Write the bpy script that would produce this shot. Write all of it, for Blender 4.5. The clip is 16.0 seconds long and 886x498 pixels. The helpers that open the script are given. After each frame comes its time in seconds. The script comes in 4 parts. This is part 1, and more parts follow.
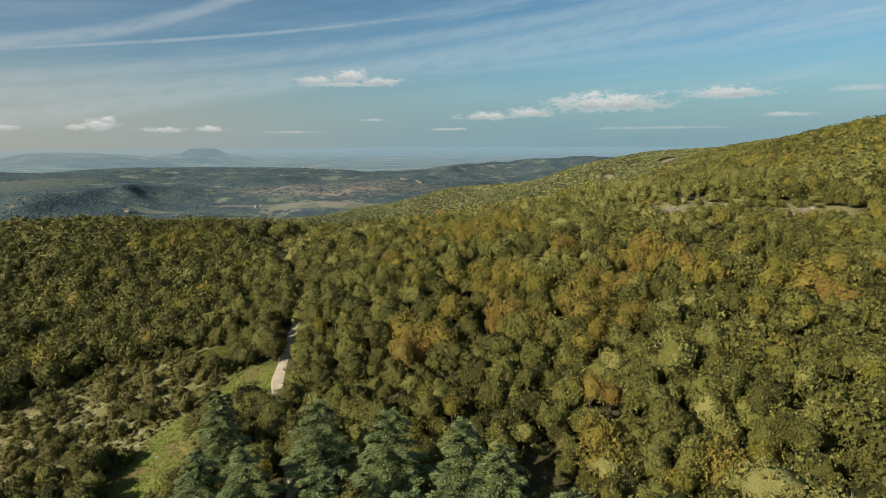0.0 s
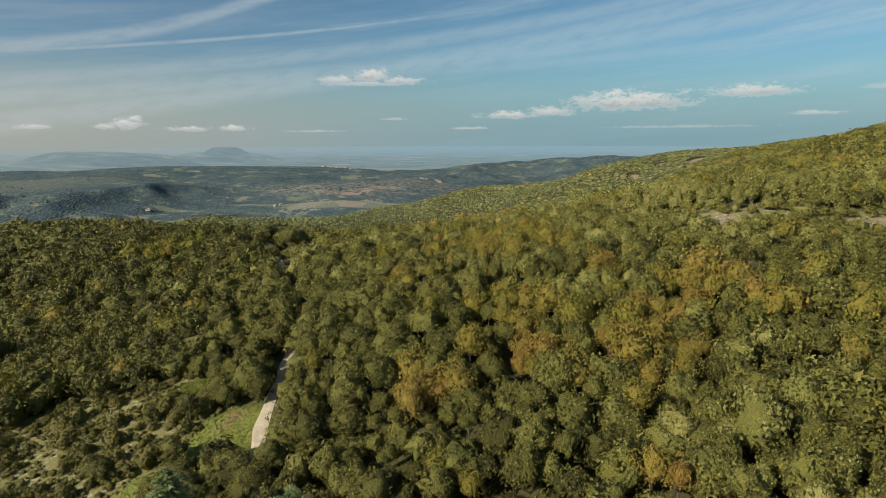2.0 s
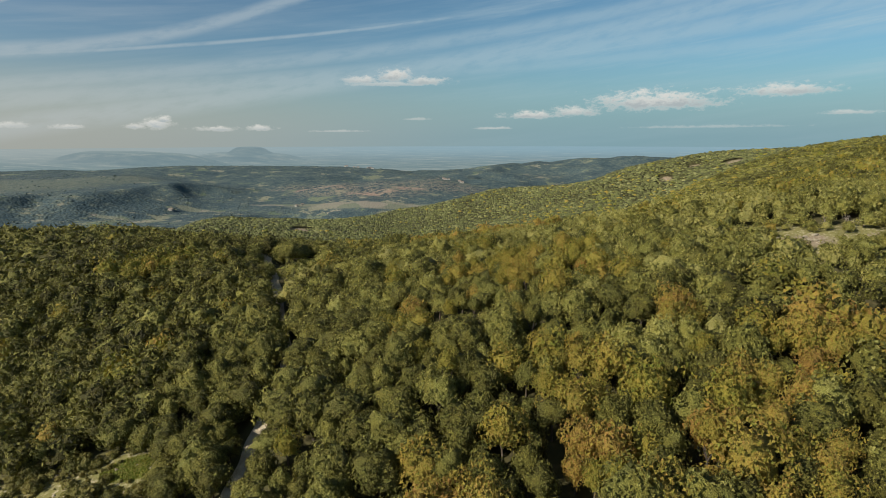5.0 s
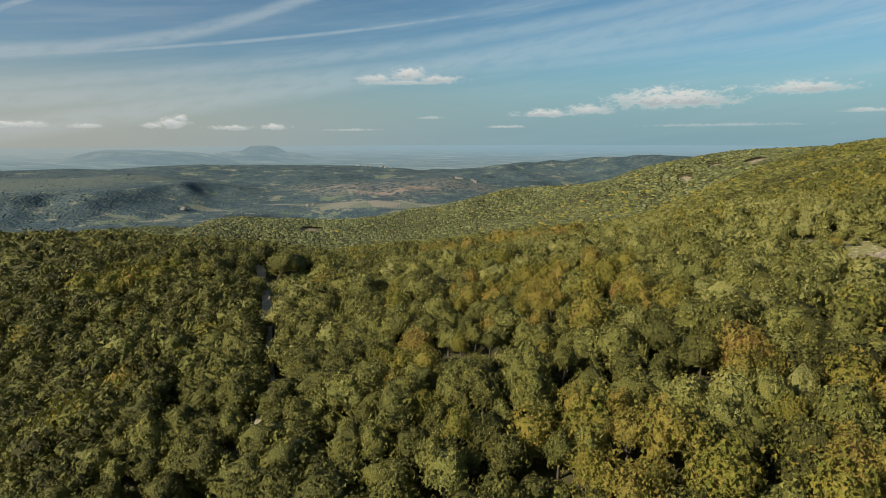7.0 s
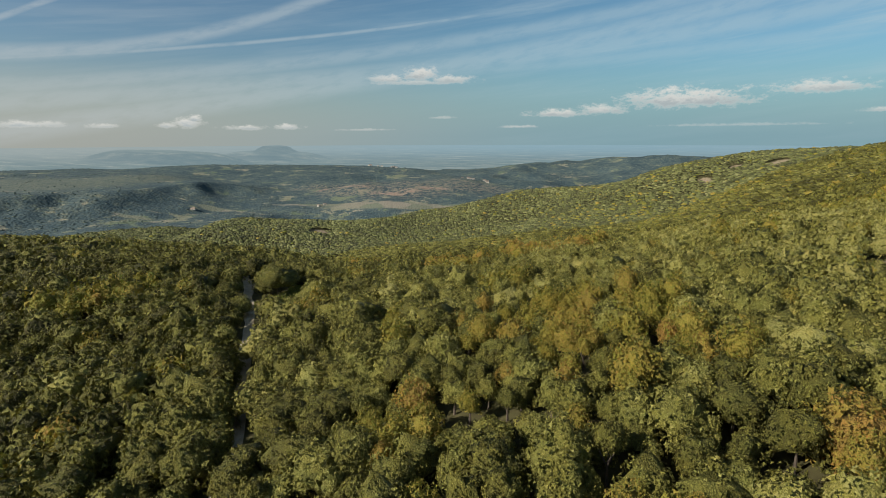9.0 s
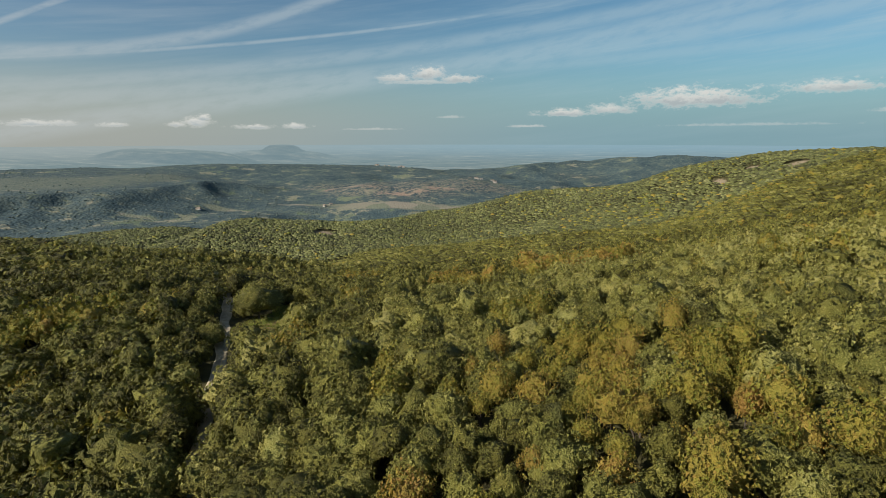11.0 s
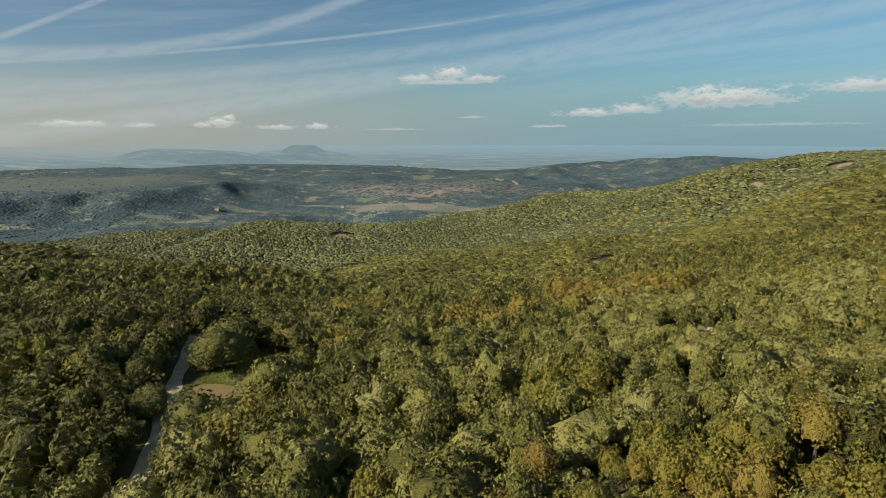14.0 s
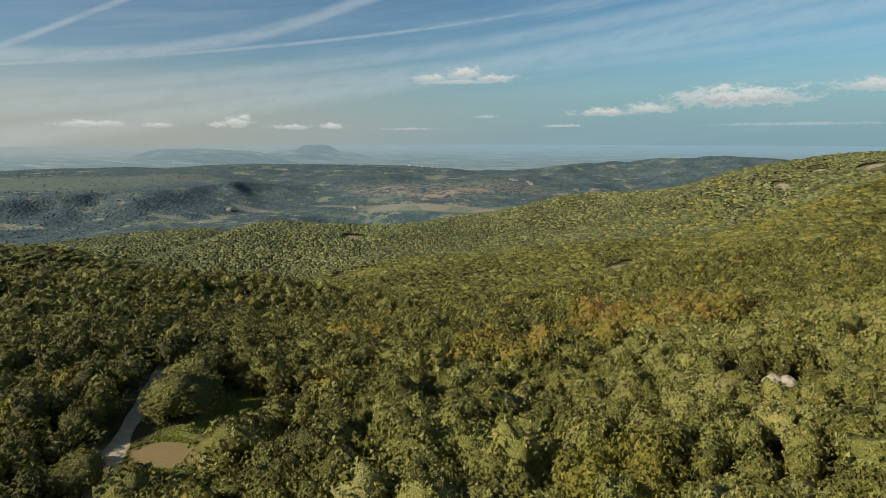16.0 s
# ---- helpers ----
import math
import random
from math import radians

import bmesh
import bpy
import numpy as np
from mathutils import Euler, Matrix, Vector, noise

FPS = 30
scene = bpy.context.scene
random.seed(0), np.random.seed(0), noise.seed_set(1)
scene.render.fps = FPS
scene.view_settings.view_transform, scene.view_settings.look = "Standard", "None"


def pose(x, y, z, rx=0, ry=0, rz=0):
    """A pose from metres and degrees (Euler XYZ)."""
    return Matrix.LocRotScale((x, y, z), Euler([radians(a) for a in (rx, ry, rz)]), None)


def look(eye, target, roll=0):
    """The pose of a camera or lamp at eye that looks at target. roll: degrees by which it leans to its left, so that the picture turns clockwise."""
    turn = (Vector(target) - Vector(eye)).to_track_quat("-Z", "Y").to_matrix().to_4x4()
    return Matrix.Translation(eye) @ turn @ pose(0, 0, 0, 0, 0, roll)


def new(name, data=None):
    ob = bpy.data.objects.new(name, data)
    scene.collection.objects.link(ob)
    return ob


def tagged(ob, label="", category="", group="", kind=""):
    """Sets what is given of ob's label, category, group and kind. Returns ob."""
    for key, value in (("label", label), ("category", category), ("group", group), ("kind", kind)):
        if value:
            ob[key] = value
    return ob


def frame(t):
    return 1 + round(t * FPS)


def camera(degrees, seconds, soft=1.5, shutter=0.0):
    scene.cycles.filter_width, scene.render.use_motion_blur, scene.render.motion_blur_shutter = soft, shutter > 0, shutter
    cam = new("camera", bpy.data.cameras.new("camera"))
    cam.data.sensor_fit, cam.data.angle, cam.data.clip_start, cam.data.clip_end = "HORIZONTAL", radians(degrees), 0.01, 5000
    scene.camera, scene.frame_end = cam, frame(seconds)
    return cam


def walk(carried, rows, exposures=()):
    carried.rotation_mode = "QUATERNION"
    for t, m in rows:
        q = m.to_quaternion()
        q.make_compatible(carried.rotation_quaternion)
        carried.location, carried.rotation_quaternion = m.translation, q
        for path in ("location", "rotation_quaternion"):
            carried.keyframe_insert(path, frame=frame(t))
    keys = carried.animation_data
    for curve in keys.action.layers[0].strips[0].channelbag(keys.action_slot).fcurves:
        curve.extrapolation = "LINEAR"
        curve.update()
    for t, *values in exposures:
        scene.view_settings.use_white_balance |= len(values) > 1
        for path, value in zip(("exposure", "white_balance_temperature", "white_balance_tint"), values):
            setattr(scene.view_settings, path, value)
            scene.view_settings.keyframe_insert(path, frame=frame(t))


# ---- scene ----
cam = camera(77.6, 16.0, soft=0.7)
PATH = [
    (0, (-1.587, -1.092, 59.643), (-1.561, 0.869, 59.252), -0.4),
    (0.5, (-1.398, 4.733, 59.637), (-1.389, 6.695, 59.245), -0.4),
    (1, (-1.174, 10.528, 59.625), (-1.183, 12.489, 59.233), -0.4),
    (1.5, (-1.038, 16.324, 59.634), (-1.065, 18.285, 59.241), -0.4),
    (2, (-0.941, 21.997, 59.649), (-0.986, 23.957, 59.255), -0.4),
    (2.5, (-0.889, 27.561, 59.626), (-0.952, 29.521, 59.232), -0.3),
    (3, (-0.929, 33.075, 59.622), (-1.006, 35.034, 59.228), -0.3),
    (3.5, (-1.055, 38.646, 59.652), (-1.145, 40.605, 59.257), -0.3),
    (4, (-1.254, 44.235, 59.7), (-1.355, 46.193, 59.307), -0.3),
    (6.5, (-2.292, 71.206, 60.162), (-2.453, 73.16, 59.765), -0.4),
    (7, (-2.433, 76.659, 60.216), (-2.604, 78.611, 59.818), -0.4),
    (7.5, (-2.534, 82.174, 60.264), (-2.716, 84.126, 59.866), -0.4),
    (8, (-2.649, 87.734, 60.303), (-2.841, 89.685, 59.905), -0.4),
    (8.5, (-2.965, 93.358, 60.335), (-3.168, 95.308, 59.937), -0.4),
    (11, (-5.574, 121.907, 60.777), (-5.813, 123.852, 60.377), -0.3),
    (11.5, (-6.054, 127.735, 60.831), (-6.295, 129.68, 60.432), -0.2),
    (12, (-6.533, 133.664, 60.904), (-6.785, 135.608, 60.506), -0.3),
    (12.5, (-7.079, 139.616, 60.955), (-7.347, 141.558, 60.557), -0.3),
    (13, (-7.631, 145.478, 61.0), (-7.915, 147.418, 60.602), -0.3),
    (13.5, (-8.275, 151.245, 61.042), (-8.573, 153.182, 60.643), -0.3),
    (14, (-8.985, 156.907, 61.079), (-9.297, 158.842, 60.68), -0.3),
    (14.5, (-9.714, 162.499, 61.136), (-10.039, 164.432, 60.737), -0.3),
    (15, (-10.361, 168.028, 61.204), (-10.7, 169.958, 60.804), -0.3),
    (15.5, (-11.06, 173.532, 61.248), (-11.411, 175.46, 60.849), -0.3),
    (16, (-11.842, 179.034, 61.265), (-12.2, 180.961, 60.865), -0.3),
]
walk(cam, [(t, look(eye, target, roll)) for t, eye, target, roll in PATH])
scene.view_settings.exposure = 0.25

# ---------------------------------------------------------------- light
SUN_AZ, SUN_EL = -123.0, 31.0        # degrees clockwise from +y, and above the horizon
sun_dir = Vector((math.sin(radians(SUN_AZ)) * math.cos(radians(SUN_EL)), math.cos(radians(SUN_AZ)) * math.cos(radians(SUN_EL)), math.sin(radians(SUN_EL))))
sun_data = bpy.data.lights.new("sun", "SUN")
sun_data.energy, sun_data.angle, sun_data.color = 5.0, radians(0.5), (1.0, 0.92, 0.77)
sun = new("sun", sun_data)
sun.matrix_world = look((0, 0, 300), Vector((0, 0, 300)) - sun_dir)


class Nodes:
    """Short hand for wiring shader nodes."""

    def __init__(self, tree):
        self.tree = tree
        tree.nodes.clear()

    def add(self, kind, sets=(), **inputs):
        n = self.tree.nodes.new(kind)
        for k, v in dict(sets).items():
            if k == "operation":
                n.operation = v
            elif k == "blend_type":
                n.blend_type = v
            elif k == "data_type":
                n.data_type = v
            elif k == "attribute_name":
                n.attribute_name = v
            elif k == "sky_type":
                n.sky_type = v
            elif k == "feature":
                n.feature = v
            elif k == "noise_dimensions":
                n.noise_dimensions = v
        for k, v in inputs.items():
            self.feed(n.inputs[int(k[1:])] if k[0] == "i" and k[1:].isdigit() else n.inputs[k.replace("_", " ")], v)
        return n

    def feed(self, socket, v):
        if isinstance(v, bpy.types.NodeSocket):
            self.tree.links.new(v, socket)
        elif isinstance(v, (tuple, list)) and socket.type == "RGBA" and len(v) == 3:
            socket.default_value = (*v, 1.0)
        else:
            socket.default_value = v

    def math(self, op, a, b=0.0, c=0.0):
        n = self.add("ShaderNodeMath", {"operation": op})
        for i, v in enumerate((a, b, c)):
            self.feed(n.inputs[i], v)
        return n.outputs[0]

    def vmath(self, op, a, b=(0, 0, 0)):
        n = self.add("ShaderNodeVectorMath", {"operation": op})
        self.feed(n.inputs[0], a)
        self.feed(n.inputs[1], b)
        return n.outputs["Value"] if op in ("LENGTH", "DOT_PRODUCT") else n.outputs[0]

    def mix(self, fac, a, b, blend="MIX"):
        n = self.add("ShaderNodeMix", {"data_type": "RGBA", "blend_type": blend})
        self.feed(n.inputs[0], fac)
        self.feed(n.inputs[6], a)
        self.feed(n.inputs[7], b)
        return n.outputs[2]

    def step(self, v, lo, hi, a=0.0, b=1.0):
        n = self.add("ShaderNodeMapRange")
        n.interpolation_type = "SMOOTHSTEP"
        for i, x in enumerate((v, lo, hi, a, b)):
            self.feed(n.inputs[i], x)
        return n.outputs[0]

    def noise(self, vec, scale, detail=3.0, rough=0.55):
        n = self.add("ShaderNodeTexNoise")
        self.feed(n.inputs["Vector"], vec)
        n.inputs["Scale"].default_value, n.inputs["Detail"].default_value, n.inputs["Roughness"].default_value = scale, detail, rough
        return n.outputs[0]

    def ramp(self, fac, stops):
        n = self.add("ShaderNodeValToRGB")
        self.feed(n.inputs[0], fac)
        e = n.color_ramp.elements
        while len(e) < len(stops):
            e.new(0.5)
        for el, (p, c) in zip(e, stops):
            el.position, el.color = p, (*c, 1.0)
        return n.outputs[0]


# ---------------------------------------------------------------- sky
world = bpy.data.worlds.new("sky")
scene.world = world
world.use_nodes = True
W = Nodes(world.node_tree)
sky = W.add("ShaderNodeTexSky", {"sky_type": "NISHITA"})
sky.sun_disc, sky.sun_elevation, sky.sun_rotation = False, radians(SUN_EL), radians(SUN_AZ)
sky.altitude, sky.air_density, sky.dust_density, sky.ozone_density = 700, 1.0, 1.6, 1.6
SKY_STRENGTH = 0.0645
way = W.add("ShaderNodeTexCoord").outputs["Generated"]
parts_xyz = W.add("ShaderNodeSeparateXYZ", i0=way)
az = W.math("MULTIPLY", W.math("ARCTAN2", parts_xyz.outputs[0], parts_xyz.outputs[1]), 57.2958)
el = W.math("MULTIPLY", W.math("ARCSINE", parts_xyz.outputs[2]), 57.2958)
azel = W.add("ShaderNodeCombineXYZ", i0=az, i1=el).outputs[0]


def stretched(sx, sy, slope=0.0):
    y = W.math("SUBTRACT", el, W.math("MULTIPLY", az, slope))
    return W.add("ShaderNodeCombineXYZ", i0=W.math("MULTIPLY", az, sx), i1=W.math("MULTIPLY", y, sy)).outputs[0]


# high thin cirrus, combed along one direction
veil = W.step(W.noise(stretched(0.035, 0.40, 0.10), 1.0, 5.0, 0.62), 0.40, 0.78)
comb = W.step(W.noise(stretched(0.05, 1.1, 0.16), 1.0, 4.0, 0.6), 0.46, 0.75)
cirrus = W.math("MULTIPLY", W.math("ADD", W.math("MULTIPLY", veil, W.step(az, -20.0, 25.0, 0.24, 0.76)), W.math("MULTIPLY", comb, W.step(az, -15.0, 20.0, 0.07, 0.16))), W.step(el, 2.0, 9.0, 0.15, 1.0))
# long straight streaks: azimuth and height of one point, slope, half width, strength, first and last azimuth
fray = W.noise(stretched(0.35, 1.2, 0.2), 1.0, 4.0, 0.6)
for a0, e0, slope, half, strong, first, last in ((-24.3, 8.75, 0.125, 0.26, 0.42, -60, 2), (-28.6, 9.3, 0.26, 0.95, 0.45, -60, -8), (-43.5, 9.2, 0.49, 0.42, 0.46, -60, -30),
                                                (12.7, 11.4, 0.13, 1.1, 0.34, -6, 60), (22.0, 9.6, 0.10, 1.5, 0.38, -2, 60), (18.0, 7.6, 0.05, 0.9, 0.26, -2, 60), (30.0, 12.6, 0.16, 1.6, 0.40, 0, 60)):
    aside = W.math("SUBTRACT", az, a0)
    bend = W.math("MULTIPLY", W.math("MULTIPLY", aside, aside), 0.006 if slope == 0.26 else 0.0)
    off = W.math("ABSOLUTE", W.math("SUBTRACT", W.math("SUBTRACT", el, W.math("ADD", bend, e0)), W.math("MULTIPLY", aside, slope)))
    band = W.math("MULTIPLY", W.step(off, half, half * 0.1), W.step(fray, 0.22, 0.6, 0.45, 1.0))
    band = W.math("MULTIPLY", band, W.math("MULTIPLY", W.step(az, last, last - 8.0), strong))
    cirrus = W.math("MAXIMUM", cirrus, band)
# small fair-weather clouds: azimuth, height, half width, half height, density
puff = W.noise(stretched(0.75, 1.5), 1.0, 6.0, 0.62)
puff_fine = W.noise(stretched(2.4, 4.0), 1.0, 5.0, 0.6)
ragged = W.math("ADD", W.math("MULTIPLY", W.math("SUBTRACT", puff, 0.5), 2.0), W.math("MULTIPLY", W.math("SUBTRACT", puff_fine, 0.5), 1.1))
cloud, belly = None, None
for a0, e0, w, h, dense in ((-8.4, 5.95, 2.0, 0.95, 1.0), (-11.6, 5.6, 2.3, 0.55, 0.85), (-5.4, 5.5, 2.7, 0.62, 0.85), (-8.5, 5.3, 5.2, 0.4, 0.6), (16.8, 3.15, 6.4, 1.35, 1.0), (27.2, 3.8, 4.0, 0.8, 0.9), (5.4, 2.15, 3.4, 0.55, 0.95), (9.3, 2.4, 2.6, 0.7, 0.9),
                            (-30.6, 1.30, 1.5, 0.75, 1.0), (-29.8, 1.75, 0.7, 0.45, 0.95), (-32.0, 1.15, 1.3, 0.40, 0.8), (-25.3, 0.95, 2.2, 0.36, 0.8), (-21.6, 1.0, 1.4, 0.45, 0.9), (-42.5, 1.2, 3.0, 0.42, 0.85), (-37.2, 1.1, 1.4, 0.3, 0.7), (1.4, 0.95, 2.0, 0.22, 0.6), (-6.2, 1.9, 1.6, 0.2, 0.4),
                            (32.0, 1.9, 2.0, 0.3, 0.6), (37.0, 3.8, 2.2, 0.4, 0.4), (22.0, 0.9, 7.0, 0.2, 0.3), (-14.0, 0.75, 3.0, 0.16, 0.4)):
    u = W.math("DIVIDE", W.math("SUBTRACT", az, a0), w)
    v = W.math("DIVIDE", W.math("SUBTRACT", el, e0), h)
    flat = W.math("MULTIPLY", v, W.step(v, -0.3, 0.0, 1.9, 1.0))
    r = W.math("SQRT", W.math("ADD", W.math("MULTIPLY", u, u), W.math("MULTIPLY", flat, flat)))
    d = W.math("MULTIPLY", W.step(W.math("SUBTRACT", r, ragged), 1.12, 0.18), dense)
    low = W.math("MULTIPLY", W.step(W.math("SUBTRACT", v, W.math("MULTIPLY", ragged, 0.6)), 0.62, -0.30), d)
    cloud = d if cloud is None else W.math("MAXIMUM", cloud, d)
    belly = low if belly is None else W.math("MAXIMUM", belly, low)
haze = W.step(W.math("ABSOLUTE", el), 9.0, 0.0)
deep = W.step(el, 16.0, 50.0, 1.0, 0.65)
warm = W.step(az, 15.0, -45.0)
haze_col = W.mix(warm, (2.95, 4.85, 5.65), (5.2, 5.4, 5.0))
col = W.mix(W.math("MULTIPLY", haze, 0.85), W.mix(1.0, sky.outputs[0], W.mix(warm, (0.75, 1.08, 1.13), (0.84, 1.02, 1.06)), "MULTIPLY"), haze_col)
col = W.mix(cirrus, col, W.mix(warm, (6.0, 7.6, 8.2), (6.6, 7.2, 7.4)))
col = W.mix(cloud, col, W.mix(belly, (9.6, 9.5, 8.9), (5.2, 5.9, 6.1)))
W.add("ShaderNodeOutputWorld", i0=W.add("ShaderNodeBackground", i0=col, i1=W.math("MULTIPLY", deep, SKY_STRENGTH)).outputs[0])

# ---------------------------------------------------------------- the lie of the land
# broad hills and small knolls: x, y, spread, height
HILLS = [
    (300, 425, 550, 196.8), (-50, 725, 150, -79.4), (580, 1325, 230, 36.2), (695, 865, 230, 57.4),
    (-350, 50, 150, 28.2), (465, -170, 230, 69.7), (1040, 1440, 230, 55.1), (-110, -400, 230, 56.3),
    (695, 405, 230, 48.1), (950, 1525, 350, 59.7), (-575, 200, 150, 22.1), (-340, -285, 230, 30.8),
]
KNOLLS = [
    (135, 425, 110, -24.8), (-250, 340, 80, 33.2), (-50, 420, 80, -7.0), (-172, 462, 45, 16.4),
    (60, 500, 60, -19.4), (355, 425, 110, 6.6), (-105, 260, 45, 11.2), (52, 237, 45, 5.6),
    (-330, 485, 45, -21.9), (97, 102, 45, -2.1), (-15, 170, 45, 8.2), (120, 260, 45, 9.5),
    (-105, 395, 45, -13.7), (-210, 230, 60, 7.7), (32, 172, 26, 3.2), (-52, 188, 16, -2.6),
]
SPUR = [
    (190, 975, 110, -26.0), (80, 1360, 110, 46.9), (245, 700, 110, -16.2), (355, 1250, 110, 48.3),
    (-140, 1360, 110, 18.2), (25, 1140, 110, -16.0), (355, 1030, 110, -32.7), (520, 1140, 110, 31.9),
    (25, 920, 110, -7.1), (210, 560, 60, -19.8), (575, -180, 110, 46.9), (-140, 810, 110, 2.2),
    (795, 975, 110, 44.0), (135, 810, 110, -26.6), (410, 645, 110, -7.6), (-30, 560, 60, -9.3),
    (-85, 1085, 110, -25.5), (410, 920, 110, 17.1),
]
HOLLOWS = [
    (-800, 1195, 110, -58.6), (-195, 1030, 110, -21.0), (-525, 1525, 110, -45.9), (-560, 1180, 90, 30.0),
    (-525, 535, 110, 35.0), (-250, 590, 110, -41.1), (-525, 810, 110, -32.2), (-250, 1525, 110, -38.6),
    (-360, 865, 110, -45.7), (-800, 1030, 110, -44.0), (-635, 1360, 110, -18.2), (-540, 1040, 90, 12.0),
    (-690, 700, 110, 20.0), (-415, 590, 110, 25.0),
]
FAR_HILLS = [(-1420, 2560, 300, 70), (-1900, 2250, 320, 50), (-1000, 2680, 260, 38), (-720, 2760, 240, 34), (-430, 2820, 250, 34), (540, 2950, 230, 72), (880, 2850, 200, 60), (180, 2950, 220, 48), (1300, 2800, 300, 60),
             (-400, 2060, 150, 30), (-180, 2180, 170, 32), (-720, 2290, 190, 30), (-60, 2480, 240, 30), (-560, 2020, 90, 12), (1500, 2000, 500, 60)]
TABLELAND = (-1025, 1795, -84)         # the near corner of a flat-topped height with a cliff, and the level of its top
MESAS = [(-1549, 3765, 125, 100, 40), (-1560, 3765, 330, 200, 36), (-2060, 3340, 480, 150, 60), (-2900, 2800, 700, 200, 12)]
TRACK = [(-25, -120), (-27, -40), (-29, 30), (-24, 70), (-29, 92), (-34.6, 106), (-37.8, 122), (-39.3, 138), (-40.5, 150), (-44.2, 170), (-49, 184), (-57, 202), (-68, 228), (-79, 250), (-86, 266), (-96, 284), (-111, 309), (-119, 326), (-138, 362), (-170, 410)]
MEADOWS = [(-44.5, 116, 7.5, 9.5), (-54, 94, 6, 15), (-60, 137, 5.5, 3.0), (-65, 252.5, 8.5, 11.0), (-68, 268, 4, 6), (-69.5, 246, 6.5, 5.5)]
SCRUB = [(-80, 113, 29, 26), (-66, 131, 15, 11)]
BARE = [(89, 211, 6.5, 5), (128, 195, 7, 5), (27.6, 272.6, 3.0, 2.0), (25.6, 271, 2.0, 1.5), (30, 217, 2.0, 1.6), (108, 210, 4, 2.5), (139, 188, 3.5, 2.5), (80, 226, 3.5, 2.4), (457, 1082, 15, 17), (352, 1122, 9, 12), (408, 1140, 9, 9), (-282, 883, 16, 20), (-250, 912, 20, 14), (74, 836, 14, 16), (-352, 1095, 24, 15)]

HEATH = [(86, 212, 16, 18), (110, 204, 18, 18), (133, 190, 15, 17), (25, 268, 7, 8), (-64, 241.5, 9, 5), (-80, 243, 7, 6), (-57, 238, 8, 6)]
DRY = [(-69, 248, 6.0, 3.4)]
GLADES = [(25.2, 267.5, 3.8, 6.0), (15.5, 228, 2.0, 2.0), (29.5, 226, 1.4, 1.2), (30, 211, 1.2, 1.0), (-75, 247, 4.2, 3.6), (13, 76, 3.5, 4), (-37, 253, 3, 3), (-51, 222, 2.6, 2.6)]
CEDARS = [(-39, 86.5, 15.5, 4.8), (-29.6, 71.5, 15, 5.6), (-20.2, 78, 17, 6.2), (-8.4, 72, 17.5, 6.2), (2, 69.5, 16.5, 5.8), (7, 65, 15, 5.4), (13, 52.5, 17, 6.0), (-37.5, 73, 14, 5.2), (-17, 62.5, 16.5, 6.0), (-5, 57, 16, 6.0), (-30, 59, 15, 5.6)]


def rough_noise(x, y, scale, seed):
    """A smooth value noise for arrays, about -1 to 1."""
    u, v = x / scale + seed * 17.3, y / scale - seed * 9.1
    i, j = np.floor(u), np.floor(v)
    fu, fv = u - i, v - j
    fu, fv = fu * fu * (3 - 2 * fu), fv * fv * (3 - 2 * fv)

    def cell(a, b):
        h = np.sin(a * 127.1 + b * 311.7 + seed * 74.7) * 43758.5453
        return (h - np.floor(h)) * 2 - 1
    return (cell(i, j) * (1 - fu) + cell(i + 1, j) * fu) * (1 - fv) + (cell(i, j + 1) * (1 - fu) + cell(i + 1, j + 1) * fu) * fv


def smooth(v, lo, hi):
    s = np.clip((v - lo) / (hi - lo), 0, 1)
    return s * s * (3 - 2 * s)


def height(x, y):
    x, y = np.asarray(x, float), np.asarray(y, float)
    z = np.full(x.shape, -150.0)
    for hx, hy, s, h in HILLS + KNOLLS + SPUR + HOLLOWS + FAR_HILLS:
        z += h * np.exp(-((x - hx) ** 2 + (y - hy) ** 2) / (2 * s * s))
    px, py, rise = TABLELAND
    d = np.hypot(x, y - 90)
    floor = smooth(d, 1120, 1300) * smooth(x, -560, -760)
    z = z * (1 - floor) + floor * np.maximum(-152.0 + 5 * rough_noise(x, y, 150, 4), np.where(y > 1900, z, -400.0))
    inward = (y - py) * 0.527 - (x - px) * 0.85 + 46 * rough_noise(x, y, 130, 15) + 22 * rough_noise(x, y, 55, 16)
    along = -(x - px) * 0.527 - (y - py) * 0.85
    foot = 0.45 * smooth(inward, -260, -40) + 0.55 * smooth(inward, -95, 25)
    top = rise + 4 * rough_noise(x, y, 220, 17) + 0.012 * np.maximum(inward, 0)
    z += np.maximum(top - z, 0) * foot * smooth(along, -420, -60)
    z += smooth(d, 500, 1500) * (7 * rough_noise(x, y, 160, 1) + 3.5 * rough_noise(x, y, 70, 2)) * smooth(d, 4200, 2800) * (1 - 0.7 * floor)
    z += smooth(d, 1700, 2300) * (12 * rough_noise(x, y, 300, 3) + 13 * rough_noise(x, y, 115, 5)) * smooth(d, 4200, 2800) * smooth(inward, 60, -40)
    plain = np.where(d < 3200, -128.0, -128.0 + (d - 3200) / 1680 * 118.0) - x * 0.0045
    for hx, hy, rx, ry, h in MESAS:
        plain += h * np.exp(-((((x - hx) / rx) ** 2 + ((y - hy) / ry) ** 2) ** 3))
    s = smooth(d, 3050, 3350)
    return z * (1 - s) + plain * s


def within(x, y, spots, grow=0.0):
    """The least ellipse measure of the points among the spots: under 1 is inside."""
    best = np.full(np.shape(x), 9.0)
    for cx, cy, rx, ry in spots:
        best = np.minimum(best, np.hypot((x - cx) / (rx + grow), (y - cy) / (ry + grow)))
    return best


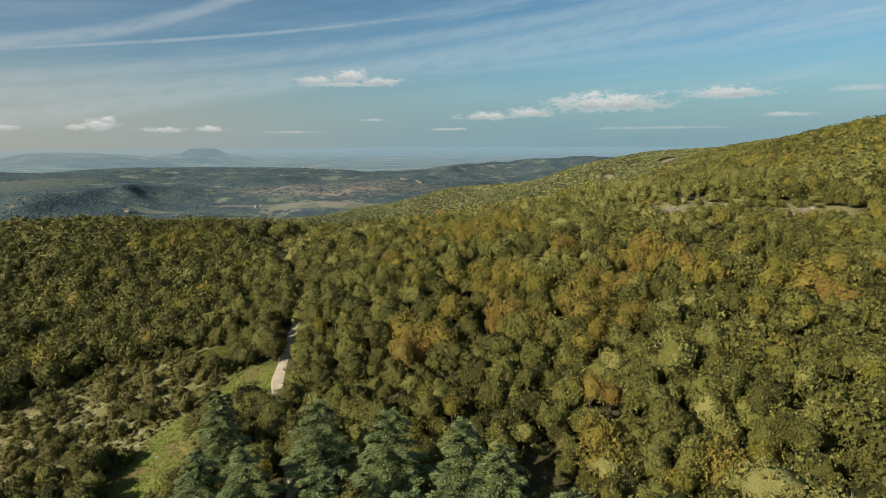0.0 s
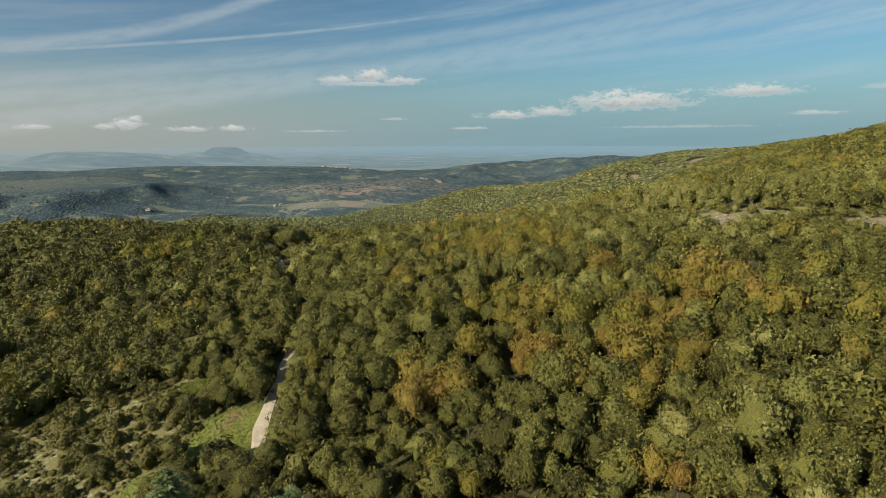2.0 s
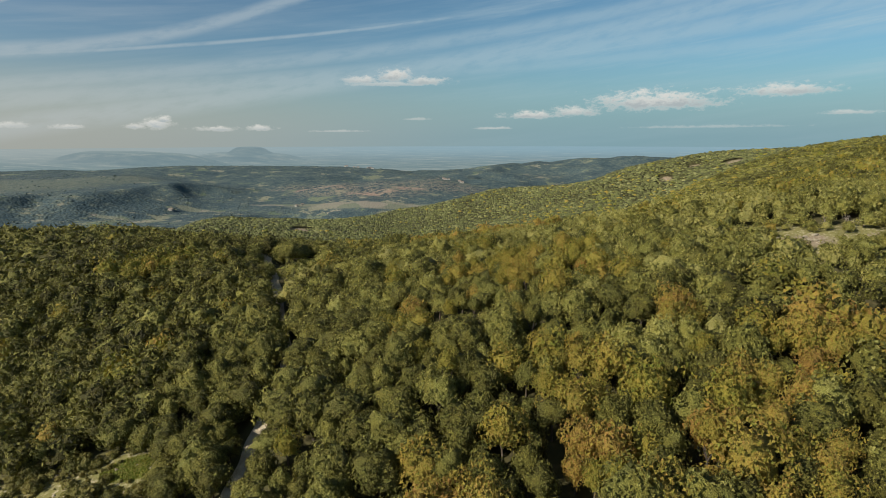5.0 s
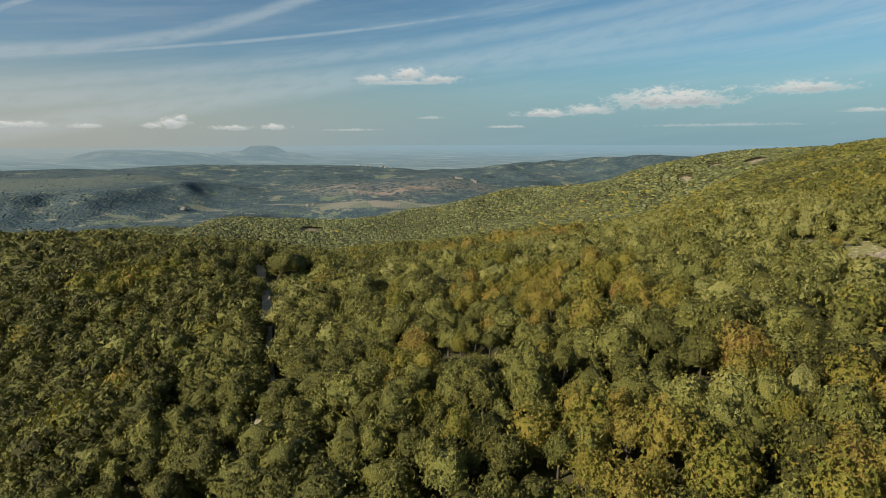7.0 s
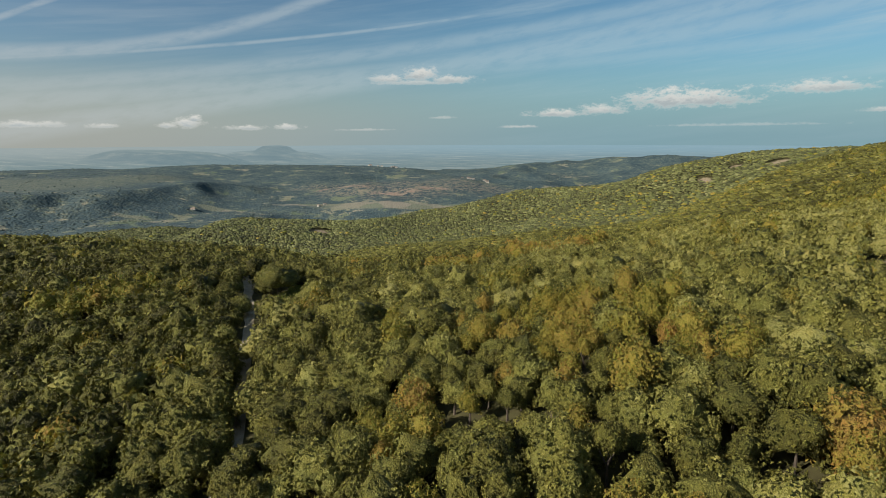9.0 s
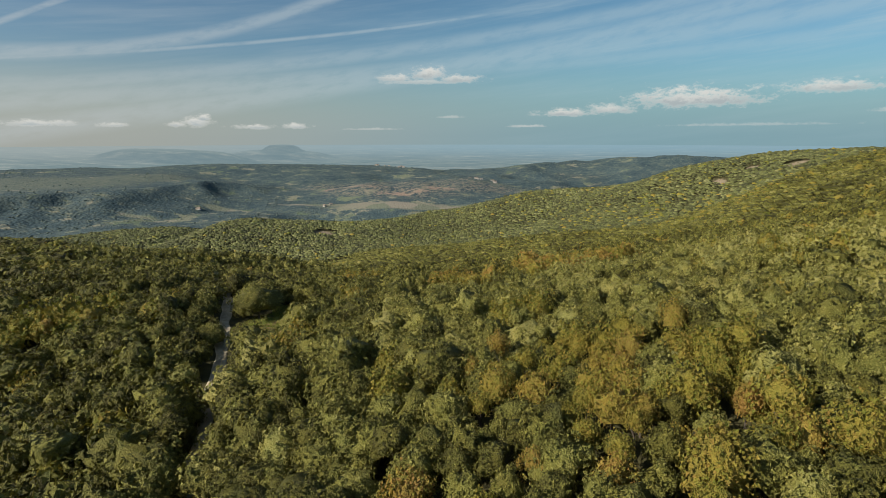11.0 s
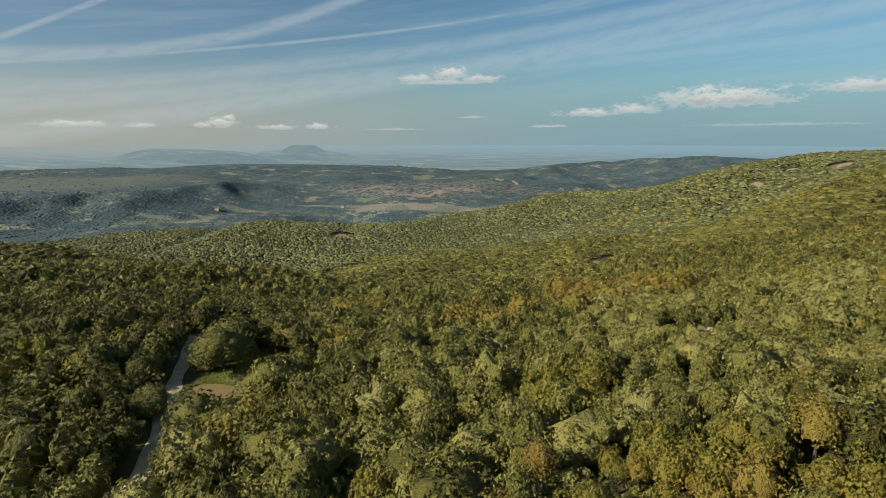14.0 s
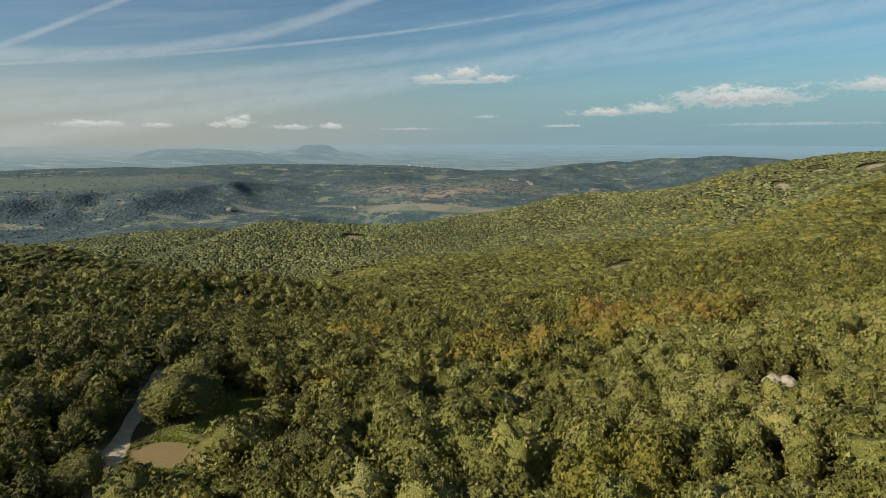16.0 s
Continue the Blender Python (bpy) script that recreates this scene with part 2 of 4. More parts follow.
def track_distance(x, y):
    best = np.full(np.shape(x), 1e6)
    for (ax, ay), (bx, by) in zip(TRACK, TRACK[1:]):
        dx, dy = bx - ax, by - ay
        t = np.clip(((x - ax) * dx + (y - ay) * dy) / (dx * dx + dy * dy), 0, 1)
        best = np.minimum(best, np.hypot(x - ax - t * dx, y - ay - t * dy))
    return best


# ---------------------------------------------------------------- materials
def material(name):
    m = bpy.data.materials.new(name)
    m.use_nodes = True
    return m, Nodes(m.node_tree)


def finish(n, color, rough=0.9, height_socket=None, strength=0.3, dist=0.1, spec=0.25, glow=None):
    b = n.add("ShaderNodeBsdfPrincipled")
    n.feed(b.inputs["Base Color"], color)
    n.feed(b.inputs["Roughness"], rough)
    b.inputs["Specular IOR Level"].default_value = spec
    if height_socket is not None:
        bump = n.add("ShaderNodeBump")
        bump.inputs["Strength"].default_value, bump.inputs["Distance"].default_value = strength, dist
        n.feed(bump.inputs["Height"], height_socket)
        n.tree.links.new(bump.outputs[0], b.inputs["Normal"])
    if glow is not None:
        n.feed(b.inputs["Emission Color"], glow)
        b.inputs["Emission Strength"].default_value = 1.0
    n.add("ShaderNodeOutputMaterial", i0=b.outputs[0])


def foliage(name, stops, through_light=0.2, rough=0.6, clump=4.2, relief=0.22):
    """Leaves: a ramp of leaf colours from tree to tree, with a finer change from spray to spray, and leaf clumps as relief."""
    m, n = material(name)
    tint = n.add("ShaderNodeAttribute", {"attribute_name": "tint"}).outputs["Fac"]
    geo = n.add("ShaderNodeNewGeometry")
    p = geo.outputs["Position"]
    warp = n.vmath("ADD", p, n.vmath("MULTIPLY", n.add("ShaderNodeTexNoise", Vector=p, Scale=1.3).outputs["Color"], (0.5, 0.5, 0.5)))
    cells = n.add("ShaderNodeTexVoronoi", Vector=warp, Scale=clump)
    small = n.add("ShaderNodeTexVoronoi", Vector=warp, Scale=clump * 2.3)
    high = n.math("SUBTRACT", n.math("MULTIPLY", n.noise(p, clump * 1.6, 3.0, 0.7), 0.7), n.math("ADD", cells.outputs["Distance"], n.math("MULTIPLY", small.outputs["Distance"], 0.45)))
    fac = n.math("ADD", n.math("MULTIPLY", tint, 0.66), n.math("MULTIPLY", n.add("ShaderNodeSeparateColor", i0=small.outputs["Color"]).outputs[0], 0.16))
    fac = n.math("ADD", fac, n.math("MULTIPLY", n.math("SUBTRACT", geo.outputs["Random Per Island"], 0.22), 0.66))
    # few cells go pale: leaf undersides, and glints of gloss put into the colour
    fac = n.math("ADD", fac, n.math("MULTIPLY", n.math("POWER", n.add("ShaderNodeSeparateColor", i0=small.outputs["Color"]).outputs[1], 5.0), 0.40))
    c = n.ramp(fac, stops)
    c = n.mix(n.step(n.noise(p, 0.35, 3.0), 0.35, 0.7, 0.0, 0.6), c, n.mix(1.0, c, (1.25, 1.12, 0.9), "MULTIPLY"))
    bump = n.add("ShaderNodeBump", Height=high)
    bump.inputs["Strength"].default_value, bump.inputs["Distance"].default_value = 1.0, relief
    b = n.add("ShaderNodeBsdfPrincipled", Base_Color=c, Roughness=rough, Normal=bump.outputs[0])
    b.inputs["Specular IOR Level"].default_value = 0.25
    t = n.add("ShaderNodeBsdfTranslucent", i0=n.mix(1.0, c, (1.15, 1.1, 0.6), "MULTIPLY"), i1=bump.outputs[0])
    n.add("ShaderNodeOutputMaterial", i0=n.add("ShaderNodeMixShader", i0=through_light, i1=b.outputs[0], i2=t.outputs[0]).outputs[0])
    return m


HOLM_STOPS = [(0.0, (0.046, 0.044, 0.010)), (0.45, (0.119, 0.115, 0.025)), (0.8, (0.216, 0.216, 0.050)), (1.0, (0.32, 0.30, 0.10))]
HOLM = foliage("holm_oak_leaves", HOLM_STOPS, 0.12)
# the same leaves shifted to blue-grey, distance haze put into their colour
HOLM_HAZED = foliage("holm_oak_leaves_hazed", [(p, (r * 0.78 + 0.008, g * 0.84 + 0.012, b * 1.1 + 0.014)) for p, (r, g, b) in HOLM_STOPS], 0.12)
DOWNY = foliage("turning_oak_leaves", [(0.0, (0.120, 0.145, 0.022)), (0.35, (0.23, 0.215, 0.036)), (0.7, (0.32, 0.25, 0.052)), (1.0, (0.30, 0.18, 0.05))], 0.18)
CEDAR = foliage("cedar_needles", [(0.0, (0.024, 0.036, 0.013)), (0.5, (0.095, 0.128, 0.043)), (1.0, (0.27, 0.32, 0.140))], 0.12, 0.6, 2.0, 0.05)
SHRUB = foliage("shrub_leaves", [(0.0, (0.080, 0.085, 0.022)), (0.6, (0.150, 0.145, 0.036)), (1.0, (0.22, 0.195, 0.065))])
GRASS = foliage("grass_blades", [(0.0, (0.105, 0.15, 0.024)), (0.6, (0.18, 0.215, 0.042)), (1.0, (0.28, 0.26, 0.09))], 0.3, 0.7, 3.0, 0.02)
# blue-grey stops: the haze over the valley is put into the leaf colour
FAR_LEAF = foliage("hazed_valley_leaves", [(0.0, (0.058, 0.090, 0.102)), (0.6, (0.084, 0.118, 0.122)), (1.0, (0.12, 0.15, 0.135))], 0.1, 0.9, 0.3, 0.8)


def bark_material():
    m, n = material("bark")
    p = n.add("ShaderNodeNewGeometry").outputs["Position"]
    v = n.noise(n.vmath("MULTIPLY", p, (9, 9, 1.5)), 1.0, 5.0, 0.65)
    finish(n, n.ramp(v, [(0.3, (0.045, 0.036, 0.028)), (0.7, (0.15, 0.12, 0.095))]), 0.95, v, 0.6, 0.05)
    return m


BARK = bark_material()


def spots_mask(n, p, spots, ragged_noise, amount=0.5, soft=0.25):
    xyz = n.add("ShaderNodeSeparateXYZ", i0=p)
    best = None
    for cx, cy, rx, ry in spots:
        u = n.math("DIVIDE", n.math("SUBTRACT", xyz.outputs[0], cx), rx)
        v = n.math("DIVIDE", n.math("SUBTRACT", xyz.outputs[1], cy), ry)
        r = n.math("SQRT", n.math("ADD", n.math("MULTIPLY", u, u), n.math("MULTIPLY", v, v)))
        best = r if best is None else n.math("MINIMUM", best, r)
    best = n.math("ADD", best, n.math("MULTIPLY", n.math("SUBTRACT", ragged_noise, 0.5), amount))
    return n.step(best, 1.0 + soft, 1.0 - soft)


def ground_material():
    m, n = material("forest_ground")
    p = n.add("ShaderNodeNewGeometry").outputs["Position"]
    big, mid, fine = n.noise(p, 0.05, 4.0), n.noise(p, 0.35, 4.0), n.noise(p, 4.0, 4.0, 0.7)
    c = n.ramp(mid, [(0.3, (0.055, 0.048, 0.022)), (0.6, (0.085, 0.078, 0.032)), (0.8, (0.14, 0.115, 0.06))])
    scrub = n.mix(n.step(n.noise(p, 0.9, 5.0, 0.7), 0.50, 0.62), n.ramp(fine, [(0.3, (0.14, 0.14, 0.045)), (0.7, (0.25, 0.22, 0.085))]), n.ramp(fine, [(0.3, (0.27, 0.235, 0.13)), (0.7, (0.44, 0.385, 0.26))]))
    c = n.mix(spots_mask(n, p, SCRUB + HEATH, mid, 0.7), c, scrub)
    dry = n.ramp(fine, [(0.3, (0.17, 0.13, 0.055)), (0.7, (0.27, 0.19, 0.09))])
    grass = n.mix(n.step(n.noise(p, 1.1, 4.0, 0.65), 0.35, 0.68), n.ramp(fine, [(0.3, (0.10, 0.145, 0.020)), (0.6, (0.155, 0.20, 0.032))]), n.ramp(fine, [(0.3, (0.19, 0.20, 0.045)), (0.7, (0.27, 0.25, 0.085))]))
    grass = n.mix(n.step(n.noise(p, 0.16, 3.0), 0.50, 0.66), grass, dry)
    c = n.mix(spots_mask(n, p, MEADOWS, mid, 0.7), c, grass)
    c = n.mix(spots_mask(n, p, DRY, mid, 0.7), c, dry)
    stone = n.ramp(n.noise(p, 1.3, 5.0, 0.65), [(0.3, (0.14, 0.11, 0.06)), (0.5, (0.27, 0.215, 0.15)), (0.75, (0.38, 0.32, 0.25))])
    c = n.mix(spots_mask(n, p, BARE, n.noise(p, 0.22, 5.0, 0.7), 2.4, 0.3), c, stone)
    finish(n, c, 0.95, n.math("ADD", fine, n.math("MULTIPLY", mid, 2.0)), 0.5, 0.15)
    return m


def valley_material():
    m, n = material("hazed_valley_ground")
    geo = n.add("ShaderNodeNewGeometry")
    p = geo.outputs["Position"]
    big, mid, fine, grain = n.noise(p, 0.0035, 5.0, 0.6), n.noise(p, 0.014, 5.0, 0.65), n.noise(p, 0.06, 5.0, 0.75), n.noise(p, 0.22, 3.0, 0.7)
    # distance haze put into the base colours: woods and fields go blue-grey
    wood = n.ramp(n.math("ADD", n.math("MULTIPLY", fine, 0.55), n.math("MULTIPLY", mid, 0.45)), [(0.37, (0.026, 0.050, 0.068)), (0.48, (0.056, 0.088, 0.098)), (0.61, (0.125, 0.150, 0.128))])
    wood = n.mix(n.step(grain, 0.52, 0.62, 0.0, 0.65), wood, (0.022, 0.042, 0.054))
    cells = n.add("ShaderNodeTexVoronoi", i0=n.vmath("ADD", p, n.vmath("MULTIPLY", n.add("ShaderNodeTexNoise", Vector=p, Scale=0.01).outputs["Color"], (60, 60, 0))))
    cells.inputs["Scale"].default_value = 0.013
    plot = n.add("ShaderNodeSeparateColor", i0=cells.outputs["Color"])
    kind = plot.outputs[0]
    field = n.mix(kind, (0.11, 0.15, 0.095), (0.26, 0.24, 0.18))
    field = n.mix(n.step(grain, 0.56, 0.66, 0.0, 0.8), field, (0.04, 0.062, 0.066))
    low = n.step(n.add("ShaderNodeSeparateXYZ", i0=p).outputs[2], -118.0, -142.0, 0.0, 0.06)
    c = n.mix(n.step(n.math("ADD", n.math("ADD", n.math("ADD", mid, low), n.math("MULTIPLY", big, 0.5)), n.math("MULTIPLY", plot.outputs[1], 0.06)), 0.89, 0.95), wood, field)
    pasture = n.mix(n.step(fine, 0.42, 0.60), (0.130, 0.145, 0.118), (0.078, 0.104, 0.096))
    c = n.mix(spots_mask(n, p, [(-1560, 1720, 330, 250), (-1330, 1960, 190, 160), (-1900, 1500, 300, 300)], mid, 1.2, 0.2), c, pasture)
    earth = n.ramp(fine, [(0.35, (0.20, 0.135, 0.105)), (0.65, (0.44, 0.305, 0.245))])
    red = spots_mask(n, p, [(-385, 1925, 75, 34), (-330, 1960, 60, 24), (-470, 2010, 80, 30), (-250, 2020, 60, 30), (-600, 2000, 70, 24)], mid, 2.2, 0.25)
    c = n.mix(n.math("MULTIPLY", red, n.step(n.math("ADD", mid, n.math("MULTIPLY", fine, 0.5)), 0.68, 0.80)), c, earth)
    scrub = spots_mask(n, p, [(-400, 2030, 260, 150), (-150, 2120, 170, 110), (-640, 2120, 160, 90)], mid, 1.2, 0.3)
    c = n.mix(n.math("MULTIPLY", scrub, n.step(n.math("ADD", fine, n.math("MULTIPLY", grain, 0.3)), 0.60, 0.72, 0.0, 0.75)), c, n.ramp(grain, [(0.4, (0.16, 0.15, 0.115)), (0.6, (0.30, 0.25, 0.19))]))
    flat = spots_mask(n, p, [(-330, 1760, 230, 40), (-880, 1690, 50, 20), (-560, 1790, 150, 20), (-1000, 1480, 60, 12)], mid, 1.8, 0.25)
    c = n.mix(flat, c, n.mix(kind, (0.13, 0.155, 0.112), (0.25, 0.222, 0.178)))
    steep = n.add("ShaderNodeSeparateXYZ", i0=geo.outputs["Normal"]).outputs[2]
    # steep faces get a darker mix with the same haze blue
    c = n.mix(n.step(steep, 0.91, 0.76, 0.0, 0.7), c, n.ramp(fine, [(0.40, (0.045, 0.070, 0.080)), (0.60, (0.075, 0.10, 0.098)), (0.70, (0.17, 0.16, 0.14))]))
    crowns = n.add("ShaderNodeTexVoronoi", Vector=p, Scale=0.13)
    finish(n, c, 0.95, n.math("SUBTRACT", fine, crowns.outputs["Distance"]), 0.8, 2.2)
    return m


def plain_material():
    m, n = material("far_plain_haze")
    p = n.add("ShaderNodeNewGeometry").outputs["Position"]
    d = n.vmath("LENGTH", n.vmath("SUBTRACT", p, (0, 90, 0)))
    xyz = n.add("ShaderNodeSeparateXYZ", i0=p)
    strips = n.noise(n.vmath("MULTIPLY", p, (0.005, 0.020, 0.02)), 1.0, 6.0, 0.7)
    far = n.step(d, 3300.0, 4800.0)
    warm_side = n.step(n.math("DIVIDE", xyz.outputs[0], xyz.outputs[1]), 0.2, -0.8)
    # haze put into the glow: colours turn paler and bluer with distance
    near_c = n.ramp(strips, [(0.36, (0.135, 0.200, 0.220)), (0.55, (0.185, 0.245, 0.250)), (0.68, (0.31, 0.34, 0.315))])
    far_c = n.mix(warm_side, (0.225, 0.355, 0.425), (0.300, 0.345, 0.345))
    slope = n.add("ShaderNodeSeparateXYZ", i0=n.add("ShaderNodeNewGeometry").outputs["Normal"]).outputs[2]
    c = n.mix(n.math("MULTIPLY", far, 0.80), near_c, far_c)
    # steeper ground painted darker, slope shading put into the glow
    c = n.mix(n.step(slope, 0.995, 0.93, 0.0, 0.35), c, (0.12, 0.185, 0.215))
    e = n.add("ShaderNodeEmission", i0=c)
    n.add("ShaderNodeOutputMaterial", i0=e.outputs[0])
    return m


def gravel_material():
    m, n = material("pale_gravel")
    p = n.add("ShaderNodeNewGeometry").outputs["Position"]
    mid, fine = n.noise(p, 0.6, 4.0), n.noise(p, 9.0, 4.0, 0.7)
    c = n.mix(n.step(mid, 0.35, 0.7), (0.46, 0.385, 0.275), (0.62, 0.535, 0.40))
    c = n.mix(n.step(fine, 0.35, 0.7, 0.0, 0.5), c, (0.25, 0.20, 0.14))
    finish(n, c, 0.95, fine, 0.5, 0.05)
    return m


def stone_material():
    m, n = material("limestone")
    p = n.add("ShaderNodeNewGeometry").outputs["Position"]
    mid, fine = n.noise(p, 1.2, 4.0), n.noise(p, 8.0, 4.0, 0.7)
    c = n.ramp(mid, [(0.3, (0.20, 0.17, 0.125)), (0.6, (0.38, 0.325, 0.245)), (0.8, (0.48, 0.42, 0.32))])
    finish(n, c, 0.9, fine, 0.6, 0.08)
    return m


GROUND, VALLEY, PLAIN, GRAVEL, STONE = ground_material(), valley_material(), plain_material(), gravel_material(), stone_material()

# ---------------------------------------------------------------- mesh helpers


def mesh_of(name, verts, faces, mat, tint=None, smooth_faces=False):
    """A mesh from arrays: verts (n, 3), faces (m, 3 or 4)."""
    me = bpy.data.meshes.new(name)
    verts, faces = np.asarray(verts, np.float32), np.asarray(faces, np.int32)
    k = faces.shape[1]
    me.vertices.add(len(verts))
    me.vertices.foreach_set("co", verts.ravel())
    me.loops.add(faces.size)
    me.loops.foreach_set("vertex_index", faces.ravel())
    me.polygons.add(len(faces))
    me.polygons.foreach_set("loop_start", np.arange(0, faces.size, k, dtype=np.int32))
    me.polygons.foreach_set("use_smooth", np.full(len(faces), smooth_faces))
    if tint is not None:
        at = me.attributes.new("tint", "FLOAT", "POINT")
        at.data.foreach_set("value", np.asarray(tint, np.float32))
    me.materials.append(mat)
    me.update(calc_edges=True)
    return me


def sheet(rad):
    """A polar piece of ground round (0, 90), finer ahead than behind."""
    front = np.radians(np.linspace(-64, 60, 330))
    back = np.radians(np.linspace(60, 296, 50))[1:-1]
    ang = np.concatenate([front, back])
    A, R = np.meshgrid(ang, rad)
    x, y = R * np.sin(A), 90 + R * np.cos(A)
    v = np.stack([x, y, height(x, y)], -1).reshape(-1, 3)
    n, rings = len(ang), len(rad)
    i, j = np.meshgrid(np.arange(rings - 1), np.arange(n), indexing="ij")
    a, b = i * n + j, i * n + (j + 1) % n
    return v, np.stack([a, a + n, b + n, b], -1).reshape(-1, 4), n


v, f, n_ring = sheet(np.concatenate([np.geomspace(25, 1300, 150), np.linspace(1318, 3150, 124)]))
hub = len(v)
v = np.vstack([v, [[0, 90, float(height(0, 90))]]])
ground = new("ground", mesh_of("ground", v, f, GROUND, smooth_faces=True))
bm = bmesh.new()
bm.from_mesh(ground.data)
bm.verts.ensure_lookup_table()
for j in range(n_ring):
    bm.faces.new((bm.verts[hub], bm.verts[j], bm.verts[(j + 1) % n_ring]))
bm.to_mesh(ground.data)
bm.free()
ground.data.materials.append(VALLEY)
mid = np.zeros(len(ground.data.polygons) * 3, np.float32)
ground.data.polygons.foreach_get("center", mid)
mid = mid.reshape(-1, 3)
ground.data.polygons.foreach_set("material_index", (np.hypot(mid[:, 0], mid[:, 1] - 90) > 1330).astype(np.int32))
tagged(ground, "hilly ground with leaf litter, grass clearings and pale stony patches", "ground", kind="structure")
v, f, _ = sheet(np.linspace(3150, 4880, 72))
tagged(new("backdrop", mesh_of("backdrop", v, f, PLAIN, smooth_faces=True)), "distant plain with flat-topped hills, blue haze painted as glow", "backdrop", kind="structure")


def spline(points, step=1.5):
    pts = [Vector((*p, 0)) for p in points]
    out = []
    for i in range(len(pts) - 1):
        p0, p1, p2, p3 = pts[max(i - 1, 0)], pts[i], pts[i + 1], pts[min(i + 2, len(pts) - 1)]
        k = max(2, int((p2 - p1).length / step))
        for s in range(k):
            t = s / k
            out.append(0.5 * ((2 * p1) + (p2 - p0) * t + (2 * p0 - 5 * p1 + 4 * p2 - p3) * t * t + (3 * p1 - p0 - 3 * p2 + p3) * t ** 3))
    return out


def build_track():
    line = spline(TRACK)
    rows, cols = [], (-1.65, -1.35, -1.1, -0.8, -0.4, 0.0, 0.4, 0.8, 1.1, 1.35, 1.65)
    rise = (-0.05, 0.06, 0.09, 0.05, 0.09, 0.12, 0.09, 0.05, 0.09, 0.06, -0.05)
    for i, p in enumerate(line):
        q = line[min(i + 1, len(line) - 1)] - line[max(i - 1, 0)]
        q = Vector((q.y, -q.x, 0)).normalized()
        wob = 0.18 * math.sin(i * 0.37) + 0.12 * math.sin(i * 0.93)
        for c, r in zip(cols, rise):
            w = c * (1.0 + (wob * 0.9 if abs(c) > 1 else 0)) + 0.25 * math.sin(i * 0.11) * (1 if p.y > 60 else 0)
            x, y = p.x + q.x * w, p.y + q.y * w
            rows.append((x, y, float(height(p.x, p.y)) * 0.6 + float(height(x, y)) * 0.4 + r))
    k = len(cols)
    faces = [(i * k + j, i * k + j + 1, (i + 1) * k + j + 1, (i + 1) * k + j) for i in range(len(line) - 1) for j in range(k - 1)]
    return tagged(new("road", mesh_of("road", rows, faces, GRAVEL, smooth_faces=True)), "pale gravel forest track with two wheel ruts", "dirt track", kind="structure")


build_track()

# ---------------------------------------------------------------- tree shapes


def ico(level):
    b = bmesh.new()
    bmesh.ops.create_icosphere(b, subdivisions=level, radius=1.0)
    vs = np.array([p.co[:] for p in b.verts])
    fs = np.array([[q.index for q in p.verts] for p in b.faces])
    b.free()
    return vs, fs


def crown_shape(seed, lumps, leaves, leaf, level=1, lump_size=0.34, floor=-0.6, heart=0.94, depth=(0.95, 1.045), ragged=0.28):
    """A crown of radius 1 about the origin: boughs as lumps round a heart that is open below, each covered with small leaf sprays that face out of their bough."""
    g = np.random.default_rng(seed)
    i = np.arange(lumps) + 0.5
    z = 1 - i / lumps * 1.5
    phi = i * 2.39996 + g.uniform(0, 6)
    rr = np.sqrt(np.maximum(0, 1 - z * z))
    centre = np.stack([rr * np.cos(phi), rr * np.sin(phi), z], -1) + g.normal(scale=0.14, size=(lumps, 3))
    lean = 1 + 0.20 * np.sin(phi + g.uniform(0, 6)) * rr
    centre *= g.uniform(0.62, 0.88, (lumps, 1)) * lean[:, None] * np.array([g.uniform(0.85, 1.15), g.uniform(0.85, 1.15), 1.0])
    size = g.uniform(0.75, 1.3, lumps) * lump_size

    def reach(v):
        along = v @ centre.T
        inside = size ** 2 - ((centre ** 2).sum(1) - along ** 2)
        far = np.where(inside > 0, along + np.sqrt(np.maximum(inside, 0)), 0)
        return np.maximum(0.54, far.max(1)), far.argmax(1), far.max(1) > 0.54
    vs, fs = ico(level)
    fs = fs[vs[fs].mean(1)[:, 2] > floor]
    used, back = np.unique(fs, return_inverse=True)
    vs, fs = vs[used], back.reshape(-1, 3)
    verts = [vs * (reach(vs)[0] * heart)[:, None]]
    k = np.arange(leaves) + 0.5
    dz, turn = 1 - k / leaves * 1.5, k * 2.39996
    d = np.stack([np.sqrt(1 - dz * dz) * np.cos(turn), np.sqrt(1 - dz * dz) * np.sin(turn), dz], -1) + g.normal(scale=0.05, size=(leaves, 3))
    d /= np.linalg.norm(d, axis=1)[:, None]
    far, which, on = reach(d)
    at = d * far[:, None]
    nrm = np.where(on[:, None], (at - centre[which]) / size[which][:, None], d)
    nrm = nrm + g.normal(scale=ragged, size=(leaves, 3)) + np.array([0, 0, 0.15])
    nrm /= np.linalg.norm(nrm, axis=1)[:, None]
    u = np.cross(nrm, g.normal(size=(leaves, 3)))
    u /= np.linalg.norm(u, axis=1)[:, None]
    w = np.cross(nrm, u)
    p = d * (far * g.uniform(depth[0], depth[1], leaves))[:, None]
    a = leaf * g.uniform(0.6, 1.4, (leaves, 1))
    tri = np.stack([p + u * a, p - u * a * 0.6 + w * a * 0.85, p - u * a * 0.6 - w * a * 0.85], 1).reshape(-1, 3)
    verts.append(tri)
    return np.vstack(verts), np.vstack([fs, np.arange(len(tri)).reshape(-1, 3) + len(vs)])


